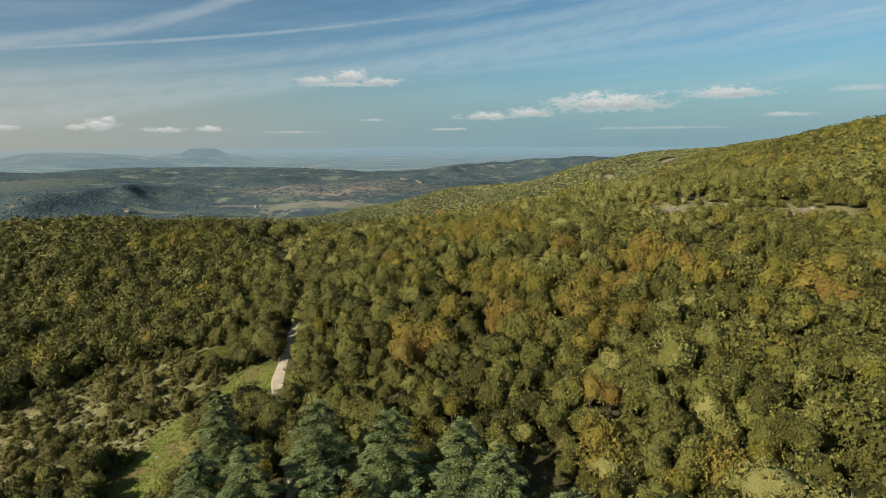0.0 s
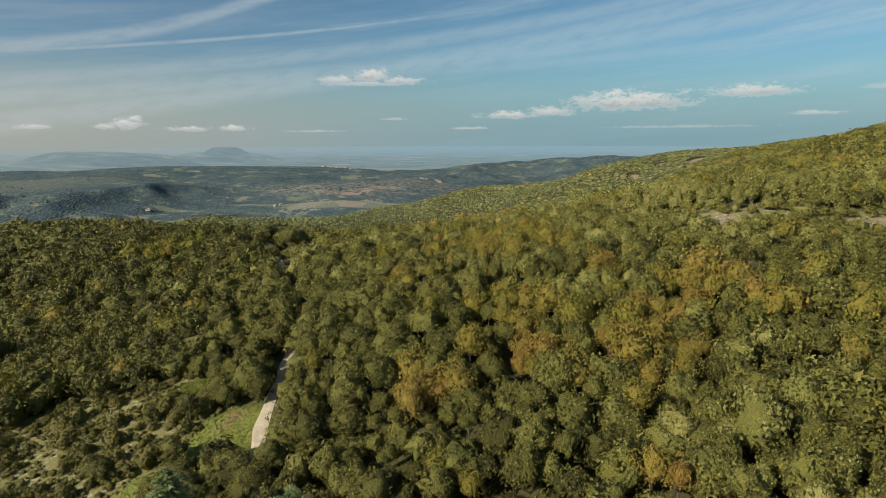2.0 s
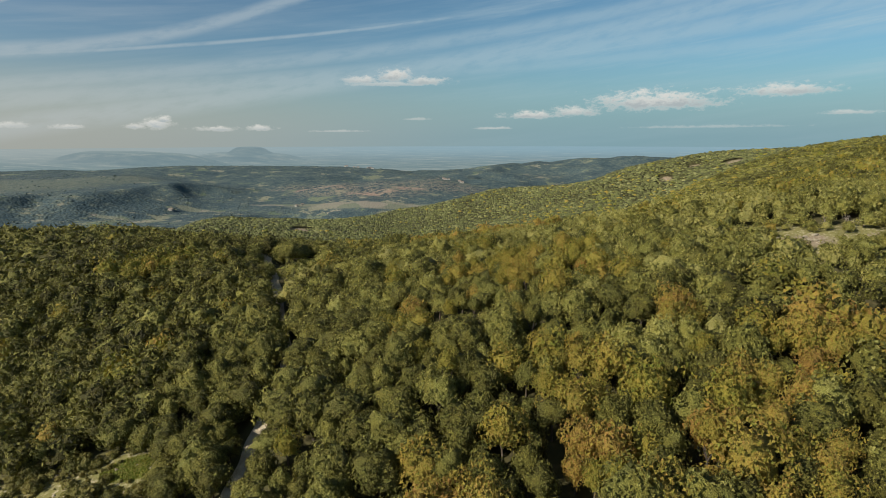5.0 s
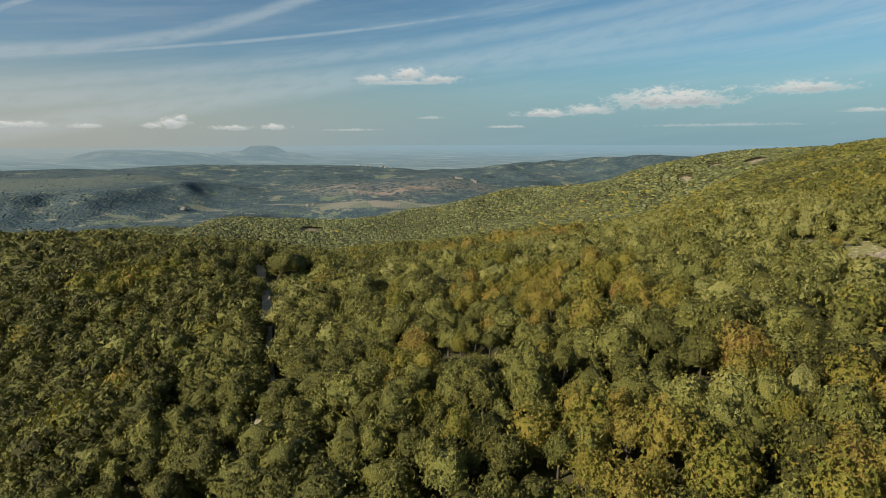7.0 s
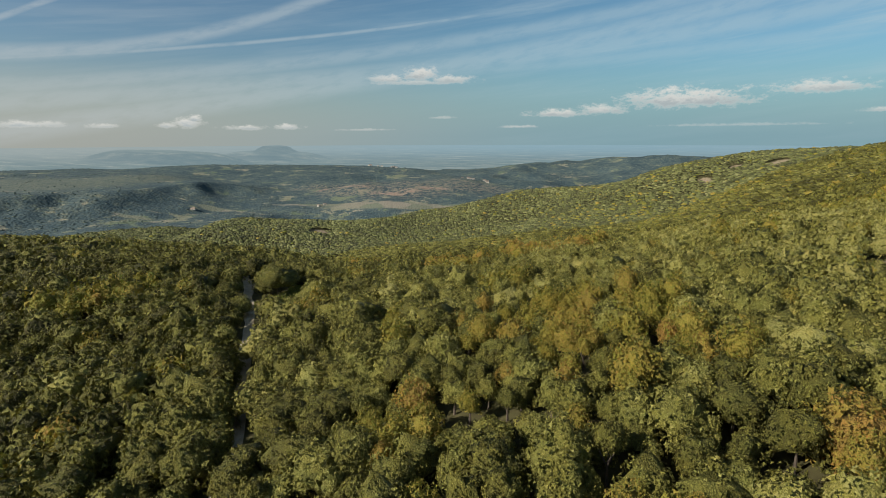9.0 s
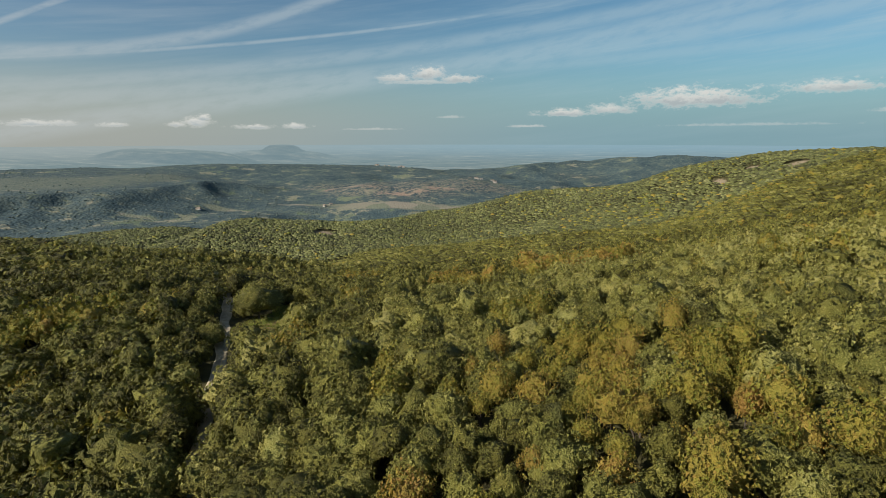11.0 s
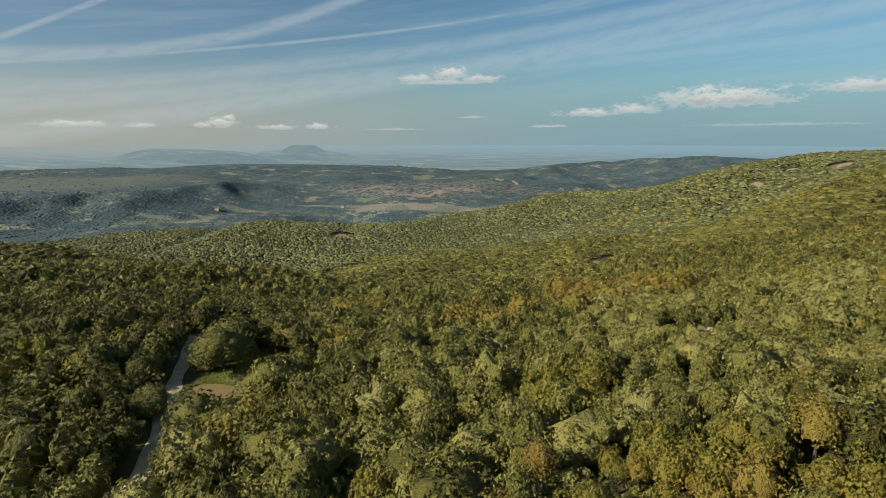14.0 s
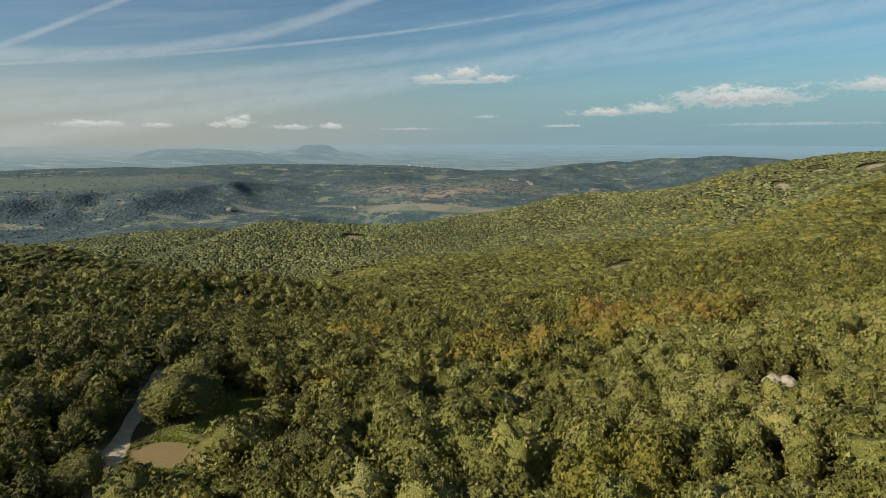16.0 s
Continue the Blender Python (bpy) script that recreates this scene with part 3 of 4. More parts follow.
def joined(name, shapes, place, mat, soft=True):
    """One mesh of many crowns. place: rows of x, y, z, radius, half height, turn, tint."""
    g = np.random.default_rng(len(place))
    which = g.integers(0, len(shapes), len(place))
    vv, ff, tt, total = [], [], [], 0
    for k, (vs, fs) in enumerate(shapes):
        q = place[which == k]
        if not len(q):
            continue
        c, s = np.cos(q[:, 5])[:, None], np.sin(q[:, 5])[:, None]
        x = (vs[None, :, 0] * c - vs[None, :, 1] * s) * q[:, 3:4] + q[:, 0:1]
        y = (vs[None, :, 0] * s + vs[None, :, 1] * c) * q[:, 3:4] + q[:, 1:2]
        z = vs[None, :, 2] * q[:, 4:5] + q[:, 2:3]
        vv.append(np.stack([x, y, z], -1).reshape(-1, 3))
        ff.append((fs[None] + (np.arange(len(q)) * len(vs))[:, None, None]).reshape(-1, 3) + total)
        tt.append(np.repeat(q[:, 6], len(vs)))
        total += len(q) * len(vs)
    return new(name, mesh_of(name, np.vstack(vv), np.vstack(ff), mat, np.concatenate(tt), soft))


# ---------------------------------------------------------------- where trees stand
# groves that have turned yellow: x, y, reach, share of turned trees, shade (0 green-yellow, 1 russet)
GROVES = [(60, 145, 13, 0.62, 0.75), (40, 129, 11, 0.58, 0.6), (27, 132, 9, 0.62, 0.6), (11, 141, 9, 0.55, 0.5), (-6, 114, 5, 1.00, 0.85), (30, 91, 4.5, 1.00, 0.85), (24, 77, 4, 0.80, 0.6), (46, 71, 4, 0.80, 0.45),
          (89, 126, 8, 0.62, 0.6), (-15, 168, 9, 0.47, 0.45), (33, 116, 7, 0.55, 0.6), (12, 124, 6, 0.80, 0.6), (36, 157, 9, 0.55, 0.35), (14, 142, 8, 0.55, 0.6), (14, 212, 13, 0.72, 0.48), (-3, 203, 13, 0.66, 0.42),
          (12, 186, 14, 0.66, 0.45), (-16, 199, 9, 0.47, 0.2), (-117, 238, 10, 0.80, 0.15), (-112, 246, 7, 0.70, 0.15), (-77, 176, 6, 0.6, 0.1), (-51, 224, 5, 0.5, 0.3), (24, 200, 9, 0.6, 0.35), (7, 218, 8, 0.7, 0.25), (-20, 294, 12, 0.62, 0.75), (9, 322, 17, 0.74, 0.8), (26, 325, 16, 0.74, 0.8), (-62, 315, 9, 0.47, 0.5), (44, 345, 16, 0.47, 0.5), (-3, 241, 5, 0.70, 0.2)]


def scatter(step, keep, seed):
    """Trees on a loose grid over the plan, as far as keep() lets them stand."""
    g = np.random.default_rng(seed)
    i, j = np.meshgrid(np.arange(-1500 / step, 1500 / step), np.arange(-200 / step, 1500 / step))
    x = (i + (np.floor(j) % 2) * 0.5 + g.uniform(-0.33, 0.33, i.shape)) * step
    y = (j * 0.88 + g.uniform(-0.30, 0.30, i.shape)) * step
    x, y = x.ravel(), y.ravel()
    ok = keep(x, y)
    return x[ok], y[ok], g


def off_path(x, y):
    """Distance on the plan from the stretch that is flown over."""
    return np.hypot(x + 4, y - np.clip(y, 20, 222))


def ahead(x, y, wide=0.0):
    """Whether the open view along the valley takes the place in."""
    return (y > 50) & (x > -1.26 * (y + 6) - 12 - wide) & (x < 0.80 * (y + 6) + 14 + wide)


def free(x, y):
    open_ground = np.minimum(within(x, y, MEADOWS, 1.2), np.minimum(within(x, y, SCRUB + GLADES), within(x, y, BARE, 0.9) + np.where(y > 600, 0.9, 0.35) * rough_noise(x, y, np.where(y > 600, 9.0, 4.0), 33)))
    ragged_edge = 0.18 * rough_noise(x, y, 7.0, 4)
    thin = (within(x, y, HEATH[:3]) > 1) | (rough_noise(x, y, 3.1, 17) > -0.75)
    return thin & (open_ground + ragged_edge > 1.0) & (track_distance(x, y) > np.where((y > 102) & (y < 145), 2.9, np.where((y > 140) & (y < 235), 3.1, 2.3))) & (within(x, y, [(cx, cy, 4.2, 4.2) for cx, cy, _, _ in CEDARS]) > 1)


def stand(x, y, g, size):
    """Rows for joined(): the crowns of trees at x, y, with the two kinds told apart."""
    n = len(x)
    broad = 0.22 * smooth(-x, 5, 45) * smooth(y, 120, 190) * smooth(y, 420, 320)
    grow = 1 + 0.16 * rough_noise(x, y, 38, 6) + broad
    R = size * (0.62 + 0.85 * g.uniform(0, 1, n) ** 1.4) * grow
    tall = (6.2 + 2.4 * (R / size - 0.95) + g.normal(scale=0.95, size=n)) * (grow - 0.8 * broad)
    turned, shade = np.zeros(n, bool), g.uniform(0, 0.40, n) * np.where(off_path(x, y) > 330, 0.6, 1.0)
    luck = g.uniform(0, 1, n)
    for gx, gy, r, share, hue in GROVES:
        near = np.hypot(x - gx, y - gy) < r * (1 + 0.3 * rough_noise(x, y, 9, 8))
        hit = near & (luck < share)
        turned |= hit
        shade = np.where(hit, np.clip(hue - 0.20 + g.normal(scale=0.26, size=n), 0, 1), shade)
    wide = rough_noise(x, y, 120, 9) + 0.6 * rough_noise(x, y, 45, 10)
    # where the slope faces the sun; its light is put into the leaf tint
    sunny = smooth(x - 0.10 * (y - 150), -10, 70) * smooth(y + 0.5 * x, 130, 230) * (1 - 0.9 * smooth(y - 1.244 * x, 490, 570))
    turned |= (luck > 0.985 - (0.10 * smooth(wide, 0.1, 0.9) + 0.03) * smooth(x, -50, 30) - 0.05 * sunny * smooth(wide, -0.5, 0.6))
    tall = tall + turned * 1.2
    low = smooth(within(x, y, HEATH), 1.15, 0.85)
    tall, R = tall * (1 - 0.42 * low), R * (1 - 0.15 * low)
    # besides chance, tint holds slope light: sunlit side paler, left wood and spur darker
    tint = np.clip(np.where(turned, shade, 0.27 + 0.12 * smooth(x, -15, 15) * smooth(y, 160, 195) * smooth(y, 330, 290) + 0.03 * smooth(x, 20, 80) + 0.20 * smooth(x, -20, 12) * smooth(y, 195, 232) * smooth(y, 370, 320) * smooth(x, 130, 70) - 0.05 * smooth(x, 0, 30) * smooth(y, 150, 110) + 0.22 * g.normal(size=n) + 0.20 * rough_noise(x, y, 60, 11) + 0.12 * rough_noise(x, y, 23, 12) + (0.05 - 0.05 * smooth(x, 100, 170) * smooth(y, 150, 200) + 0.14 * smooth(y, 180, 220) * smooth(y, 340, 280) * smooth(x, 140, 90) - 0.08 * smooth(y, 290, 340)) * sunny - 0.16 * smooth(-x, 20, 80) * smooth(y, 320, 250) - 0.09 * smooth(y - 1.244 * x, 490, 570) * smooth(y, 420, 520)), 0, 1)
    edge = smooth(within(x, y, BARE), 2.3, 1.3)
    tall, R = tall * (1 - 0.40 * edge), R * (1 - 0.22 * edge)
    low = np.maximum(smooth(within(x, y, HEATH), 1.8, 1.4), edge)
    half = np.maximum(np.minimum(R * 1.30, tall * 0.56), 0.5 * tall * low)
    z = height(x, y) + tall - half
    return np.stack([x, y, z, R, half, g.uniform(0, 6.28, n), tint], -1), turned


NEAR = [crown_shape(s, 24, 820, 0.073, 2, 0.285, -0.4, 0.93, (0.94, 1.06), 0.36) for s in range(10)]
MIDDLE = [crown_shape(20 + s, 18, 260, 0.118, 1, 0.32, -0.3, 0.93, (0.94, 1.06), 0.36) for s in range(8)]
LOW = [crown_shape(40 + s, 12, 72, 0.21, 1, 0.38, -0.2, 0.92, (0.93, 1.07), 0.38) for s in range(6)]
FARTHEST = [crown_shape(60 + s, 8, 12, 0.28, 1, 0.48, 0.0, 0.97) for s in range(6)]
BROAD = [crown_shape(90 + s, 34, 2300, 0.040, 2, 0.25, -0.5) for s in range(4)]
DOWNY_NEAR = [crown_shape(80 + s, 24, 900, 0.070, 1, 0.30, -0.4, 0.86, (0.90, 1.09), 0.5) for s in range(8)]


def small_dome(seed):
    """A far crown of radius 1: two uneven rings under an off-centre top."""
    g = np.random.default_rng(seed)
    vs = [(g.uniform(-0.2, 0.2), g.uniform(-0.2, 0.2), g.uniform(0.85, 1.1))]
    for level, wide in ((0.62, 0.72), (-0.15, 1.0)):
        turn = g.uniform(0, 1)
        vs += [(math.cos(turn + k * 1.2566) * wide * g.uniform(0.8, 1.2), math.sin(turn + k * 1.2566) * wide * g.uniform(0.8, 1.2), level + g.uniform(-0.18, 0.18)) for k in range(5)]
    fs = [(0, 1 + k, 1 + (k + 1) % 5) for k in range(5)]
    for k in range(5):
        a, b = 1 + k, 1 + (k + 1) % 5
        fs += [(a, a + 5, b + 5), (a, b + 5, b)]
    return np.array(vs), np.array(fs)


DISTANT = [small_dome(70 + s) for s in range(8)]


def trunk_mesh(name, seed, tall):
    """A tapered trunk that forks into limbs."""
    g = np.random.default_rng(seed)
    b = bmesh.new()

    def limb(p, q, r0, r1, sides=6):
        axis = (q - p).normalized()
        side = axis.orthogonal().normalized()
        other = axis.cross(side)
        a = [b.verts.new(p + (side * math.cos(k * 6.2832 / sides) + other * math.sin(k * 6.2832 / sides)) * r0) for k in range(sides)]
        c = [b.verts.new(q + (side * math.cos(k * 6.2832 / sides) + other * math.sin(k * 6.2832 / sides)) * r1) for k in range(sides)]
        for k in range(sides):
            b.faces.new((a[k], a[(k + 1) % sides], c[(k + 1) % sides], c[k]))
    fork = Vector((g.uniform(-0.2, 0.2), g.uniform(-0.2, 0.2), tall * 0.38))
    limb(Vector((0, 0, -0.4)), fork, 0.24, 0.15)
    for k in range(4):
        a = k * 1.57 + g.uniform(-0.4, 0.4)
        limb(fork - Vector((0, 0, 0.1)), fork + Vector((math.cos(a) * 1.2, math.sin(a) * 1.2, tall * 0.32)), 0.11, 0.04)
    me = bpy.data.meshes.new(name)
    b.to_mesh(me)
    b.free()
    me.materials.append(BARK)
    return me


def tree_things(name, rows, shapes, mat, label, category, group):
    """Trees one by one, each an Empty with a trunk and a crown; alike trees share their meshes."""
    kinds = []
    for k in range(12):
        vs, fs = shapes[k % len(shapes)]
        level = (k + 0.5) / 12
        kinds.append((mesh_of("crown", vs, fs, mat, np.full(len(vs), level), True), trunk_mesh("trunk", k, 6.0)))
    for x, y, z, R, half, turn, tint in rows:
        crown_me, trunk_me = kinds[min(11, int(tint * 12))]
        base = float(height(x, y))
        tree = new(name)
        tree.matrix_world = pose(x, y, base, 0, 0, math.degrees(turn))
        tagged(tree, label, category, group)
        trunk = new("trunk", trunk_me)
        crown = new("crown", crown_me)
        for ob in (trunk, crown):
            ob.parent = tree
        trunk.scale = (1, 1, min(1.2, (z - base + half) / 6.6))
        crown.location, crown.scale = (0, 0, z - base), (R, R, half)


zone = lambda lo, hi: (lambda x, y: (off_path(x, y) >= lo) & (off_path(x, y) < hi) & ahead(x, y) & (x > -1.16 * (y - 179) - 60 - 400 * (y < 600)) & free(x, y))
NEAR_REACH, MID_REACH, LOW_REACH = 60.0, 160.0, 400.0
x, y, g = scatter(5.0, lambda x, y: (off_path(x, y) < NEAR_REACH) & ahead(x, y) & free(x, y), 1)
rows, turned = stand(x, y, g, 2.75)
# young oaks in the gaps that the crowns leave
gx, gy, g = scatter(3.3, lambda x, y: (off_path(x, y) < NEAR_REACH) & ahead(x, y) & free(x, y), 7)
far_off = np.full(len(gx), 99.0)
for tx, ty, tr in rows[:, [0, 1, 3]]:
    far_off = np.minimum(far_off, np.hypot(gx - tx, gy - ty) - tr)
gx, gy = gx[far_off > 0.7], gy[far_off > 0.7]
more, young = stand(gx, gy, g, 1.7)
more[:, 2] -= 0.40 * (more[:, 2] - height(gx, gy))
more[:, 4] *= 0.62
rows, turned = np.vstack([rows, more]), np.concatenate([turned, young])
order = np.argsort(np.hypot(rows[:, 0] + 15, rows[:, 1] - 150))
green, gold = order[~turned[order]], order[turned[order]]
tree_things("holm_oak", rows[green[:300]], NEAR, HOLM, "dense dark green holm oak in closed woodland", "tree", "holm oaks of the hillside")
tree_things("downy_oak", rows[gold[:200]], DOWNY_NEAR, DOWNY, "oak with yellowing autumn leaves among evergreen oaks", "tree", "turning oaks of the hillside")
tagged(joined("holm_oak_wood", NEAR, rows[green[300:]], HOLM), "closed canopy of dark green holm oaks", "woodland", kind="stuff")
if len(gold) > 200:
    tagged(joined("downy_oak_wood", DOWNY_NEAR, rows[gold[200:]], DOWNY), "scattered oaks in yellow autumn leaf", "woodland", kind="stuff")
for lo, hi, step, size, shapes, seed in ((NEAR_REACH, MID_REACH, 4.9, 2.7, MIDDLE, 2), (MID_REACH, LOW_REACH, 5.4, 3.0, LOW, 3), (LOW_REACH, 760.0, 5.4, 3.5, FARTHEST, 4), (760.0, 1360.0, 5.1, 3.7, DISTANT, 6)):
    x, y, g = scatter(step, zone(lo, hi), seed)
    rows, turned = stand(x, y, g, size)
    if lo >= LOW_REACH:
        rows[:, 4] *= 0.60
        level = height(rows[:, 0], rows[:, 1]) + 4.6
        rows[:, 2] = level + 0.45 * (rows[:, 2] + rows[:, 4] * 0.5 - level)
    # the farthest zone takes the leaf copy with haze in its colour
    tagged(joined("holm_oak_wood", shapes, rows[~turned], HOLM_HAZED if lo > LOW_REACH else HOLM), "closed canopy of dark green holm oaks on the slopes", "woodland", kind="stuff")
    tagged(joined("downy_oak_wood", shapes, rows[turned], DOWNY), "scattered oaks in yellow autumn leaf on the slopes", "woodland", kind="stuff")
x, y, g = scatter(6.8, lambda x, y: (off_path(x, y) < 190) & ~ahead(x, y) & free(x, y), 5)
rows, turned = stand(x, y, g, 4.0)
tagged(joined("holm_oak_wood", LOW, rows, HOLM), "closed canopy of dark green holm oaks behind the track", "woodland", kind="stuff")


def valley_woods():
    """Woods and hedges on the far side of the valley, in clumps."""
    g = np.random.default_rng(12)
    n = 9000
    a = np.radians(g.uniform(-50, 40, n))
    d = np.sqrt(g.uniform(1360 ** 2, 3080 ** 2, n))
    x, y = d * np.sin(a), 90 + d * np.cos(a)
    thick = rough_noise(x, y, 170, 13) + 0.7 * rough_noise(x, y, 60, 14)
    ok = thick > g.uniform(-1.3, 0.9, n)
    ok &= within(x, y, [(-330, 1760, 250, 45), (-880, 1690, 70, 30), (-560, 1790, 160, 30), (-1000, 1480, 95, 24)]) > 1
    ok &= (within(x, y, [(-390, 1990, 190, 100), (-1600, 1720, 400, 280)]) > 1) | (g.uniform(0, 1, n) < 0.3)
    x, y = x[ok], y[ok]
    m = len(x)
    R = g.uniform(2.0, 4.4, m)
    half = g.uniform(1.0, 2.0, m)
    rows = np.stack([x, y, height(x, y) + half * 0.5, R, half, g.uniform(0, 6.28, m), np.clip(g.normal(0.4, 0.25, m), 0, 1)], -1)
    vs, fs = ico(1)
    shapes = []
    for k in range(3):
        q = vs * (1 + 0.25 * np.sin(vs @ np.random.default_rng(k).normal(size=(3, 4)) * 3).sum(1) / 3)[:, None]
        shapes.append((q, fs[(vs[fs].mean(1)[:, 2] > -0.45)]))
    tagged(joined("valley_wood", shapes, rows, FAR_LEAF), "woods and hedges across the valley, haze blue painted into their leaves", "woodland", kind="stuff")


valley_woods()


# oaks that stand free round the meadow and the clearing: x, y, crown radius, height
def lone_oaks():
    rows = []
    g = np.random.default_rng(77)
    for x, y, R, tall in ((-43.4, 131, 2.8, 6.0), (-48, 126, 2.3, 4.8), (-54.5, 136.5, 2.4, 5.0), (-52.8, 124, 2.0, 4.0), (-67, 144, 3.0, 6), (-64.5, 90.5, 3.4, 6.0), (-70.5, 95, 2.6, 4.4), (-75, 91, 3.0, 5.0), (-63.5, 108, 2.3, 4.2),
                          (-46.8, 103, 3.2, 6.0), (-49.5, 99.5, 2.6, 5.2), (-44, 98.5, 3.0, 6.4), (-37.6, 102.5, 3.4, 6.6), (-41, 95, 3.0, 6.2), (-31.2, 103.5, 3.4, 6.6), (-32.6, 98, 3.4, 6.8), (-29.0, 92, 3.4, 7.0), (-31.5, 84.5, 3.2, 6.5), (-25.5, 85.5, 3.4, 7.0), (-25.0, 65.5, 3.2, 7.0), (-28.8, 66.5, 3.0, 6.6), (-47.5, 143, 3.0, 6.2), (-45, 138, 2.4, 5.4),
                          (-72.6, 257.5, 6.3, 9.6), (-67, 271, 2.5, 4.8), (-58.5, 242.5, 1.9, 2.6), (-75.0, 237.5, 3.8, 5.6), (-84.5, 248, 3.4, 6.0), (-86.0, 254, 3.6, 6.5), (-61, 250.5, 0.9, 1.2), (-63.5, 241, 1.6, 2.2), (-53, 247, 3.4, 6.4)):
        half = min(R * 0.95, tall * 0.54)
        rows.append((x, y, float(height(x, y)) + tall - half, R, half, g.uniform(0, 6.28), g.uniform(0.2, 0.5)))
    return rows


tree_things("holm_oak", lone_oaks(), BROAD, HOLM, "free-standing dark green holm oak at the edge of the grass", "tree", "oaks round the meadow")


# ---------------------------------------------------------------- cedars by the meadow
def cedar(seed, tall, spread):
    """A blue-green cedar: needle sprays along drooping tiers of branches. Returns verts, triangles, tint."""
    g = np.random.default_rng(seed)
    tri, tint = [], []
    for k in range(58):
        h = tall * (0.08 + 0.91 * (k + g.uniform(0, 1)) / 58)
        s = 1 - h / tall
        L = spread * (0.10 + 1.02 * s ** 0.62) * g.uniform(0.62, 1.28)
        a = k * 2.39996 + g.uniform(-0.3, 0.3)
        out = np.array([math.cos(a), math.sin(a), 0])
        side = np.array([-out[1], out[0], 0])
        n = int(24 + L * 50)
        f = g.uniform(0.05, 1.0, (n, 1)) ** 0.8
        across = g.uniform(-1, 1, (n, 1))
        p = out * L * f + side * across * L * (0.05 + 0.27 * f * (1.05 - f) * 2)
        p = p + np.concatenate([np.zeros((n, 2)), h + 0.26 * L * f - 0.34 * L * f * f - 0.10 * np.abs(across) * L * 0.4 + g.normal(scale=0.09, size=(n, 1))], 1)
        way_out = out * g.uniform(0.5, 1.0, (n, 1)) + side * (across * 0.9 + g.normal(scale=0.3, size=(n, 1))) + np.array([0, 0, 1.0]) * g.uniform(-0.20, 0.32, (n, 1))
        way_out /= np.linalg.norm(way_out, axis=1)[:, None]
        tip = np.concatenate([g.normal(scale=0.35, size=(n, 2)), np.ones((n, 1))], 1)
        cross = np.cross(way_out, tip)
        cross /= np.linalg.norm(cross, axis=1)[:, None]
        ln, wd = g.uniform(0.35, 0.75, (n, 1)), g.uniform(0.07, 0.14, (n, 1))
        tri.append(np.stack([p - cross * wd, p + cross * wd, p + way_out * ln], 1))
        # inner crown shade put into the tint: needles darken from tip to trunk
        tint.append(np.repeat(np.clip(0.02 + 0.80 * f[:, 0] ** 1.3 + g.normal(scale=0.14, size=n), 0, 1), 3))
    tri = np.concatenate(tri).reshape(-1, 3)
    return tri, np.arange(len(tri)).reshape(-1, 3), np.concatenate(tint)


def cedar_trunk(tall):
    b = bmesh.new()
    bmesh.ops.create_cone(b, cap_ends=True, segments=10, radius1=0.38, radius2=0.03, depth=tall, matrix=Matrix.Translation((0, 0, tall / 2 - 0.3)))
    for k in range(26):
        h = tall * (0.15 + 0.8 * k / 26)
        a = k * 2.39996
        L = 3.6 * (1 - h / tall) + 0.4
        bmesh.ops.create_cone(b, cap_ends=False, segments=5, radius1=0.09, radius2=0.02, depth=L,
                              matrix=Matrix.Translation((0, 0, h)) @ Matrix.Rotation(a, 4, "Z") @ Matrix.Rotation(radians(86), 4, "Y") @ Matrix.Translation((0, 0, L / 2)))
    me = bpy.data.meshes.new("trunk")
    b.to_mesh(me)
    b.free()
    me.materials.append(BARK)
    return me


for k, (cx, cy, tall, spread) in enumerate(CEDARS):
    tree = new("cedar")
    tree.matrix_world = pose(cx, cy, float(height(cx, cy)), 0, 0, k * 47)
    tagged(tree, "tall blue-green cedar with drooping needle sprays", "conifer", "cedars beside the meadow")
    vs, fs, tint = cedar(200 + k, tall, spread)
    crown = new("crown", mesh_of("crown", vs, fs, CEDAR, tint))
    trunk = new("trunk", cedar_trunk(tall))
    crown.parent = trunk.parent = tree

# ---------------------------------------------------------------- scrub, stones
g = np.random.default_rng(31)
shrub_shapes = [crown_shape(300 + s, 10, 260, 0.15, 1, 0.40) for s in range(4)]
shrub_kinds = [mesh_of("shrub", *shrub_shapes[k % 4], SHRUB, np.full(len(shrub_shapes[k % 4][0]), (k + 0.5) / 8), True) for k in range(8)]
made = 0
while made < 290:
    sx, sy = g.uniform(-112, -42), g.uniform(78, 146)
    if within(np.array(sx), np.array(sy), SCRUB, 3.0) > 1.0 or within(np.array(sx), np.array(sy), MEADOWS) < 0.95 or track_distance(np.array(sx), np.array(sy)) < 3:
        continue
    r = float(g.uniform(0.5, 1.0) if g.uniform() < 0.62 else g.uniform(1.1, 2.3))
    tall = r * g.uniform(0.8, 1.15)
    ob = new("shrub", shrub_kinds[int(g.integers(0, 8))])
    ob.matrix_world = pose(sx, sy, float(height(sx, sy)) + tall * 0.45, 0, 0, g.uniform(0, 360)) @ Matrix.Diagonal((r, r, tall, 1))
    tagged(ob, "low rounded evergreen shrub on stony ground", "shrub", "shrubs of the stony slope")
    made += 1


